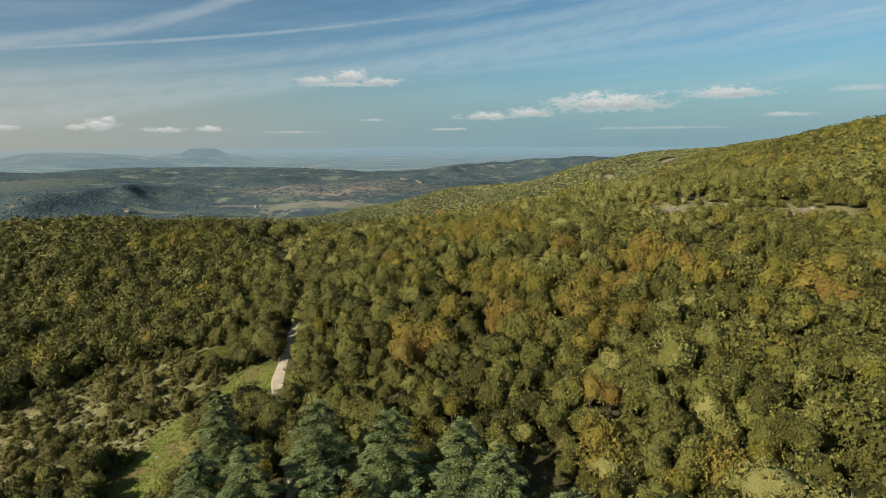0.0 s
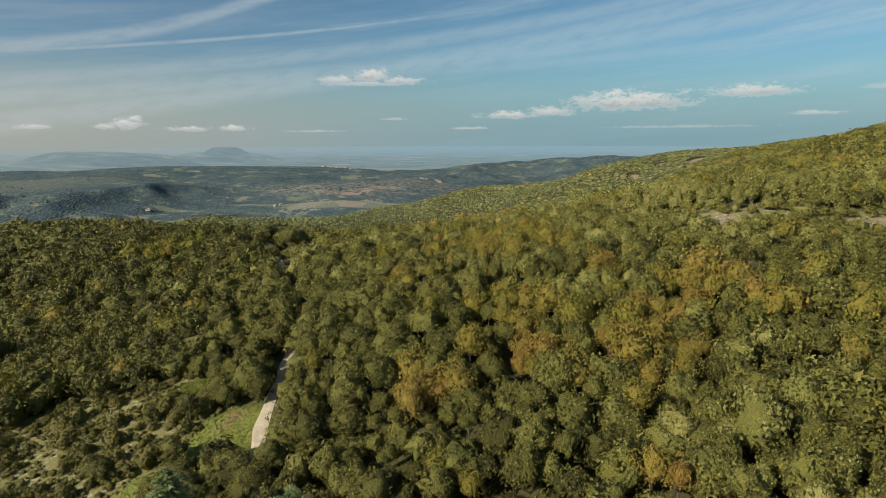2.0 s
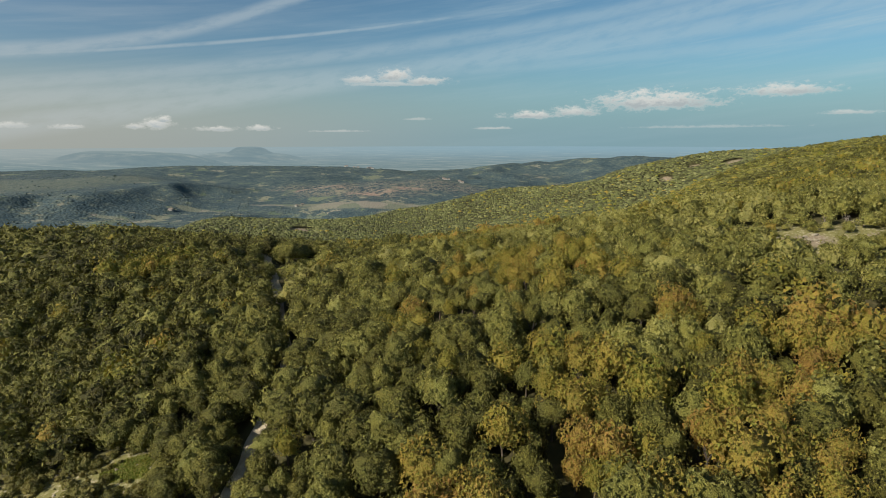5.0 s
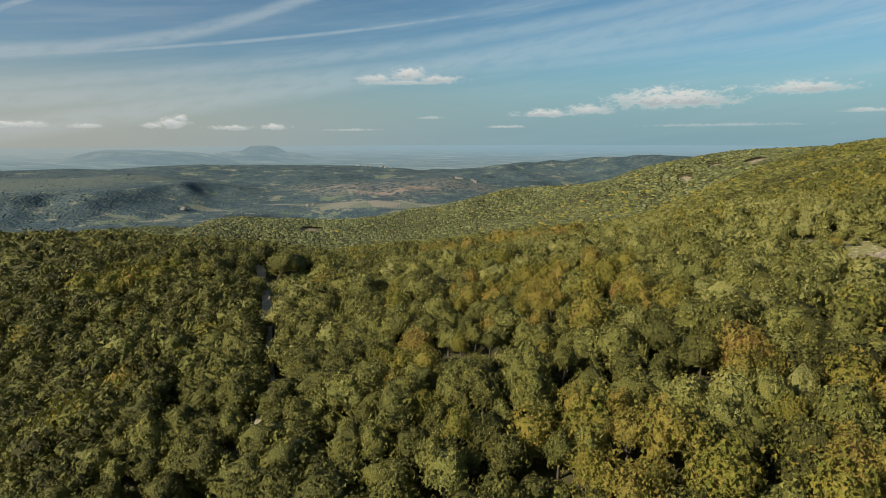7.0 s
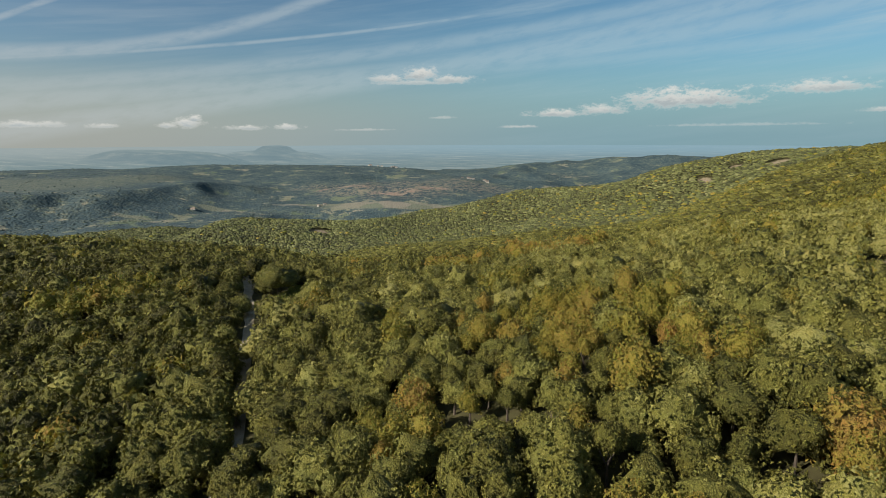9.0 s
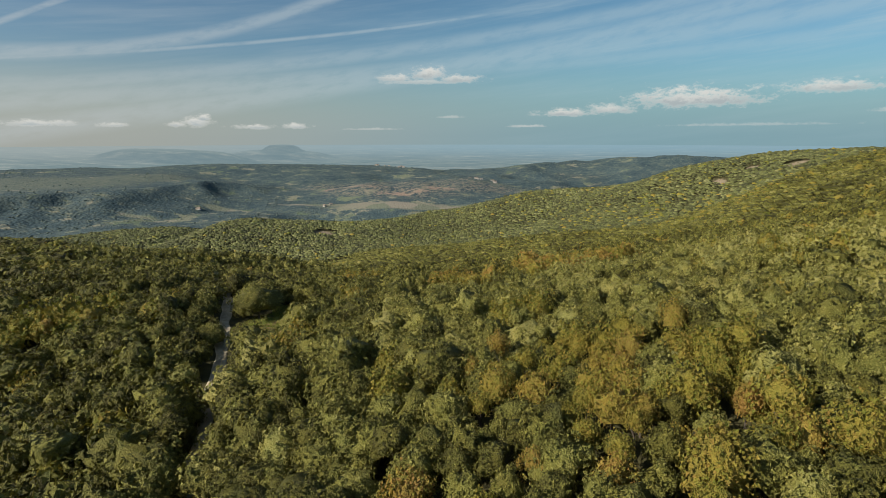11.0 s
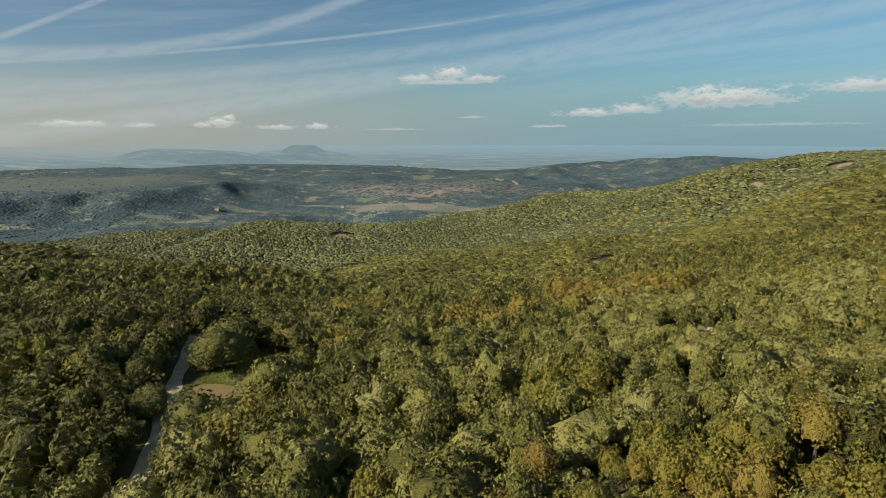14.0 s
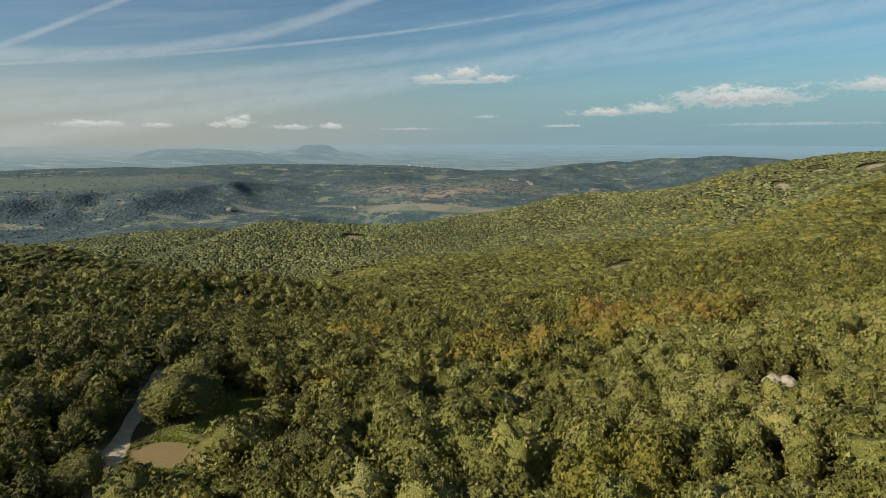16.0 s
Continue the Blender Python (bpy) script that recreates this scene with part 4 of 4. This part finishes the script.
def low_growth():
    """Countless small cushions between the shrubs, and tufts in the grass."""
    g = np.random.default_rng(53)
    x, y = g.uniform(-118, -42, 9000), g.uniform(76, 148, 9000)
    ok = (within(x, y, SCRUB, 4.0) < 1) & (within(x, y, MEADOWS) > 0.95) & (track_distance(x, y) > 2.6) & (rough_noise(x, y, 6, 21) > g.uniform(-1.2, 0.5, 9000))
    x, y = x[ok][:1400], y[ok][:1400]
    R = g.uniform(0.25, 0.65, len(x)) * np.where(g.uniform(0, 1, len(x)) > 0.85, 1.7, 1.0)
    rows = np.stack([x, y, height(x, y) + R * 0.3, R, R * g.uniform(0.7, 1.0, len(x)), g.uniform(0, 6.28, len(x)), np.clip(g.normal(0.5, 0.25, len(x)), 0, 1)], -1)
    tagged(joined("low_scrub", FARTHEST, rows, SHRUB), "low cushions of scrub between pale stones", "scrub", kind="stuff")
    near = np.array([MEADOWS[k % len(MEADOWS)] for k in range(30000)])
    x, y = near[:, 0] + near[:, 2] * g.uniform(-1.2, 1.2, 30000), near[:, 1] + near[:, 3] * g.uniform(-1.2, 1.2, 30000)
    ok = (within(x, y, DRY) > 1) & (within(x, y, MEADOWS) < 1.15) & (track_distance(x, y) > 2.0)
    x, y = x[ok], y[ok]
    n = len(x)
    z, a, b = height(x, y), g.uniform(0, 6.28, n), g.uniform(0.10, 0.30, n)
    tip = np.stack([x + g.normal(scale=0.12, size=n), y + g.normal(scale=0.12, size=n), z + b], -1)
    left = np.stack([x + np.cos(a) * b * 0.7, y + np.sin(a) * b * 0.7, z - 0.02], -1)
    right = np.stack([x - np.cos(a) * b * 0.7, y - np.sin(a) * b * 0.7, z - 0.02], -1)
    tri = np.stack([left, right, tip], 1).reshape(-1, 3)
    tagged(new("grass", mesh_of("grass", tri, np.arange(3 * n).reshape(-1, 3), GRASS, np.repeat(g.uniform(0, 1, n), 3))), "short green grass with dry tufts", "grass", kind="stuff")


low_growth()


def stone_mesh(seed):
    s = np.random.default_rng(seed)
    vs, fs = ico(2)
    for _ in range(7):
        d = s.normal(size=3)
        d /= np.linalg.norm(d)
        cut = s.uniform(0.45, 0.8)
        over = np.maximum(0, vs @ d - cut)
        vs = vs - over[:, None] * d
    return mesh_of("limestone_rock", vs, fs, STONE)


stones = [stone_mesh(400 + k) for k in range(6)]
made = 0
while made < 150:
    if made < 90:
        spot = SCRUB[int(g.integers(0, 2))]
    else:
        spot = BARE[int(g.integers(0, 5))]
    u, w = g.normal(scale=0.5, size=2)
    sx, sy = spot[0] + u * spot[2], spot[1] + w * spot[3]
    if track_distance(np.array(sx), np.array(sy)) < 2.6:
        continue
    r = float(g.uniform(0.2, 0.65) if made < 90 else g.uniform(0.4, 1.3))
    ob = new("limestone_rock", stones[made % 6])
    ob.matrix_world = pose(sx, sy, float(height(sx, sy)) + r * 0.12, g.uniform(-15, 15), g.uniform(-15, 15), g.uniform(0, 360)) @ Matrix.Diagonal((r, r * g.uniform(0.6, 1.0), r * g.uniform(0.4, 0.7), 1))
    tagged(ob, "pale weathered limestone rock in the ground", "rock", "rocks of the hillside")
    made += 1
for sx, sy, r in ((26.4, 273.8, 1.6), (29.0, 274.1, 1.4), (27.7, 275.0, 1.7)):
    ob = new("limestone_boulder", stones[int(r * 10) % 6])
    ob.matrix_world = pose(sx, sy, float(height(sx, sy)) + r * 0.6, 4, -6, sx * 31) @ Matrix.Diagonal((r * 1.25, r, r * 1.2, 1))
    tagged(ob, "large pale limestone boulder among low oaks", "boulder", "boulders of the hillside")


# ---------------------------------------------------------------- bare trees on the stony slope
def bare_tree(x, y, tall, seed):
    g = np.random.default_rng(seed)
    base = Vector((x, y, float(height(x, y))))
    tree = new("bare_tree")
    tree.location = base
    tagged(tree, "leafless grey tree with fine upright branches", "tree", "bare trees of the slope")
    stems, twigs = bmesh.new(), bmesh.new()

    def limb(b, p, q, r0, r1, sides=4):
        axis = (q - p).normalized()
        side = axis.orthogonal().normalized()
        other = axis.cross(side)
        ring = [[b.verts.new(e + (side * math.cos(k * 6.2832 / sides) + other * math.sin(k * 6.2832 / sides)) * r) for k in range(sides)] for e, r in ((p, r0), (q, r1))]
        for k in range(sides):
            b.faces.new((ring[0][k], ring[0][(k + 1) % sides], ring[1][(k + 1) % sides], ring[1][k]))

    def grow(p, way, length, r, depth):
        q = p + way * length
        limb(stems if depth < 2 else twigs, p, q, r, r * 0.6)
        if depth < 4:
            for _ in range(3):
                turn = Vector(g.normal(scale=0.42, size=3))
                grow(q - way * length * g.uniform(0, 0.35), (way + turn + Vector((0, 0, 0.12))).normalized(), length * g.uniform(0.55, 0.8), r * 0.55, depth + 1)
    grow(Vector((0, 0, -0.2)), Vector((0, 0, 1)), tall * 0.32, 0.13, 0)
    for name, b in (("trunk", stems), ("branches", twigs)):
        me = bpy.data.meshes.new(name)
        b.to_mesh(me)
        b.free()
        me.materials.append(BARE_WOOD)
        new(name, me).parent = tree


def bare_wood():
    m, n = material("bare_wood")
    v = n.noise(n.add("ShaderNodeNewGeometry").outputs["Position"], 6.0, 4.0)
    finish(n, n.ramp(v, [(0.3, (0.20, 0.17, 0.15)), (0.7, (0.36, 0.31, 0.28))]), 0.9)
    return m


BARE_WOOD = bare_wood()
for k, (bx, by, tall) in enumerate(((103.5, 218, 5.5), (99, 221, 4.6), (108, 217.5, 5.0), (-24, 199, 6.4), (113, 214, 4.2))):
    bare_tree(bx, by, tall, 600 + k)


# ---------------------------------------------------------------- houses across the valley
def plain_paint(name, a, b):
    m, n = material(name)
    v = n.noise(n.add("ShaderNodeNewGeometry").outputs["Position"], 0.7, 4.0)
    finish(n, n.ramp(v, [(0.3, a), (0.7, b)]), 0.85)
    return m


RENDER_WALL, ROOF_TILE, DARK_GLASS = plain_paint("pale_house_wall", (0.34, 0.32, 0.29), (0.46, 0.43, 0.39)), plain_paint("clay_roof", (0.21, 0.17, 0.14), (0.29, 0.23, 0.19)), plain_paint("dark_window", (0.04, 0.045, 0.05), (0.07, 0.075, 0.08))


def house(x, y, w, d, h, turn):
    top = new("farmhouse")
    top.matrix_world = pose(x, y, float(height(x, y)) - 0.4, 0, 0, turn)
    tagged(top, "small pale house with a clay tile roof in the valley", "house", "houses across the valley")

    def box(name, lo, hi, mat):
        b = bmesh.new()
        bmesh.ops.create_cube(b, size=1.0, matrix=Matrix.Translation([(p + q) / 2 for p, q in zip(lo, hi)]) @ Matrix.Diagonal([q - p for p, q in zip(lo, hi)] + [1]))
        me = bpy.data.meshes.new(name)
        b.to_mesh(me)
        b.free()
        me.materials.append(mat)
        ob = new(name, me)
        ob.parent = top
        return ob
    box("wall", (-w / 2, -d / 2, 0), (w / 2, d / 2, h), RENDER_WALL)
    for k in (-0.3, 0.0, 0.3):
        box("window", (k * w - 0.5, -d / 2 - 0.03, h * 0.45), (k * w + 0.5, -d / 2 + 0.1, h * 0.75), DARK_GLASS)
    a, e = w / 2 + 0.5, d / 2 + 0.5
    vs = [(-a, -e, h), (a, -e, h), (a, e, h), (-a, e, h), (-a, 0, h + d * 0.28), (a, 0, h + d * 0.28)]
    me = bpy.data.meshes.new("roof")
    me.from_pydata(vs, [], [(0, 1, 5, 4), (2, 3, 4, 5), (1, 2, 5), (3, 0, 4), (3, 2, 1, 0)])
    me.materials.append(ROOF_TILE)
    new("roof", me).parent = top


g = np.random.default_rng(91)
for cx, cy, spread, count in ((-150, 2330, 55, 9), (-600, 2780, 50, 7), (-930, 1640, 14, 2), (-640, 1760, 60, 2)):
    for _ in range(count):
        house(cx + g.normal() * spread, cy + g.normal() * spread * 0.5, g.uniform(8, 13), g.uniform(6, 9), g.uniform(3.5, 5.5), g.uniform(-30, 30))
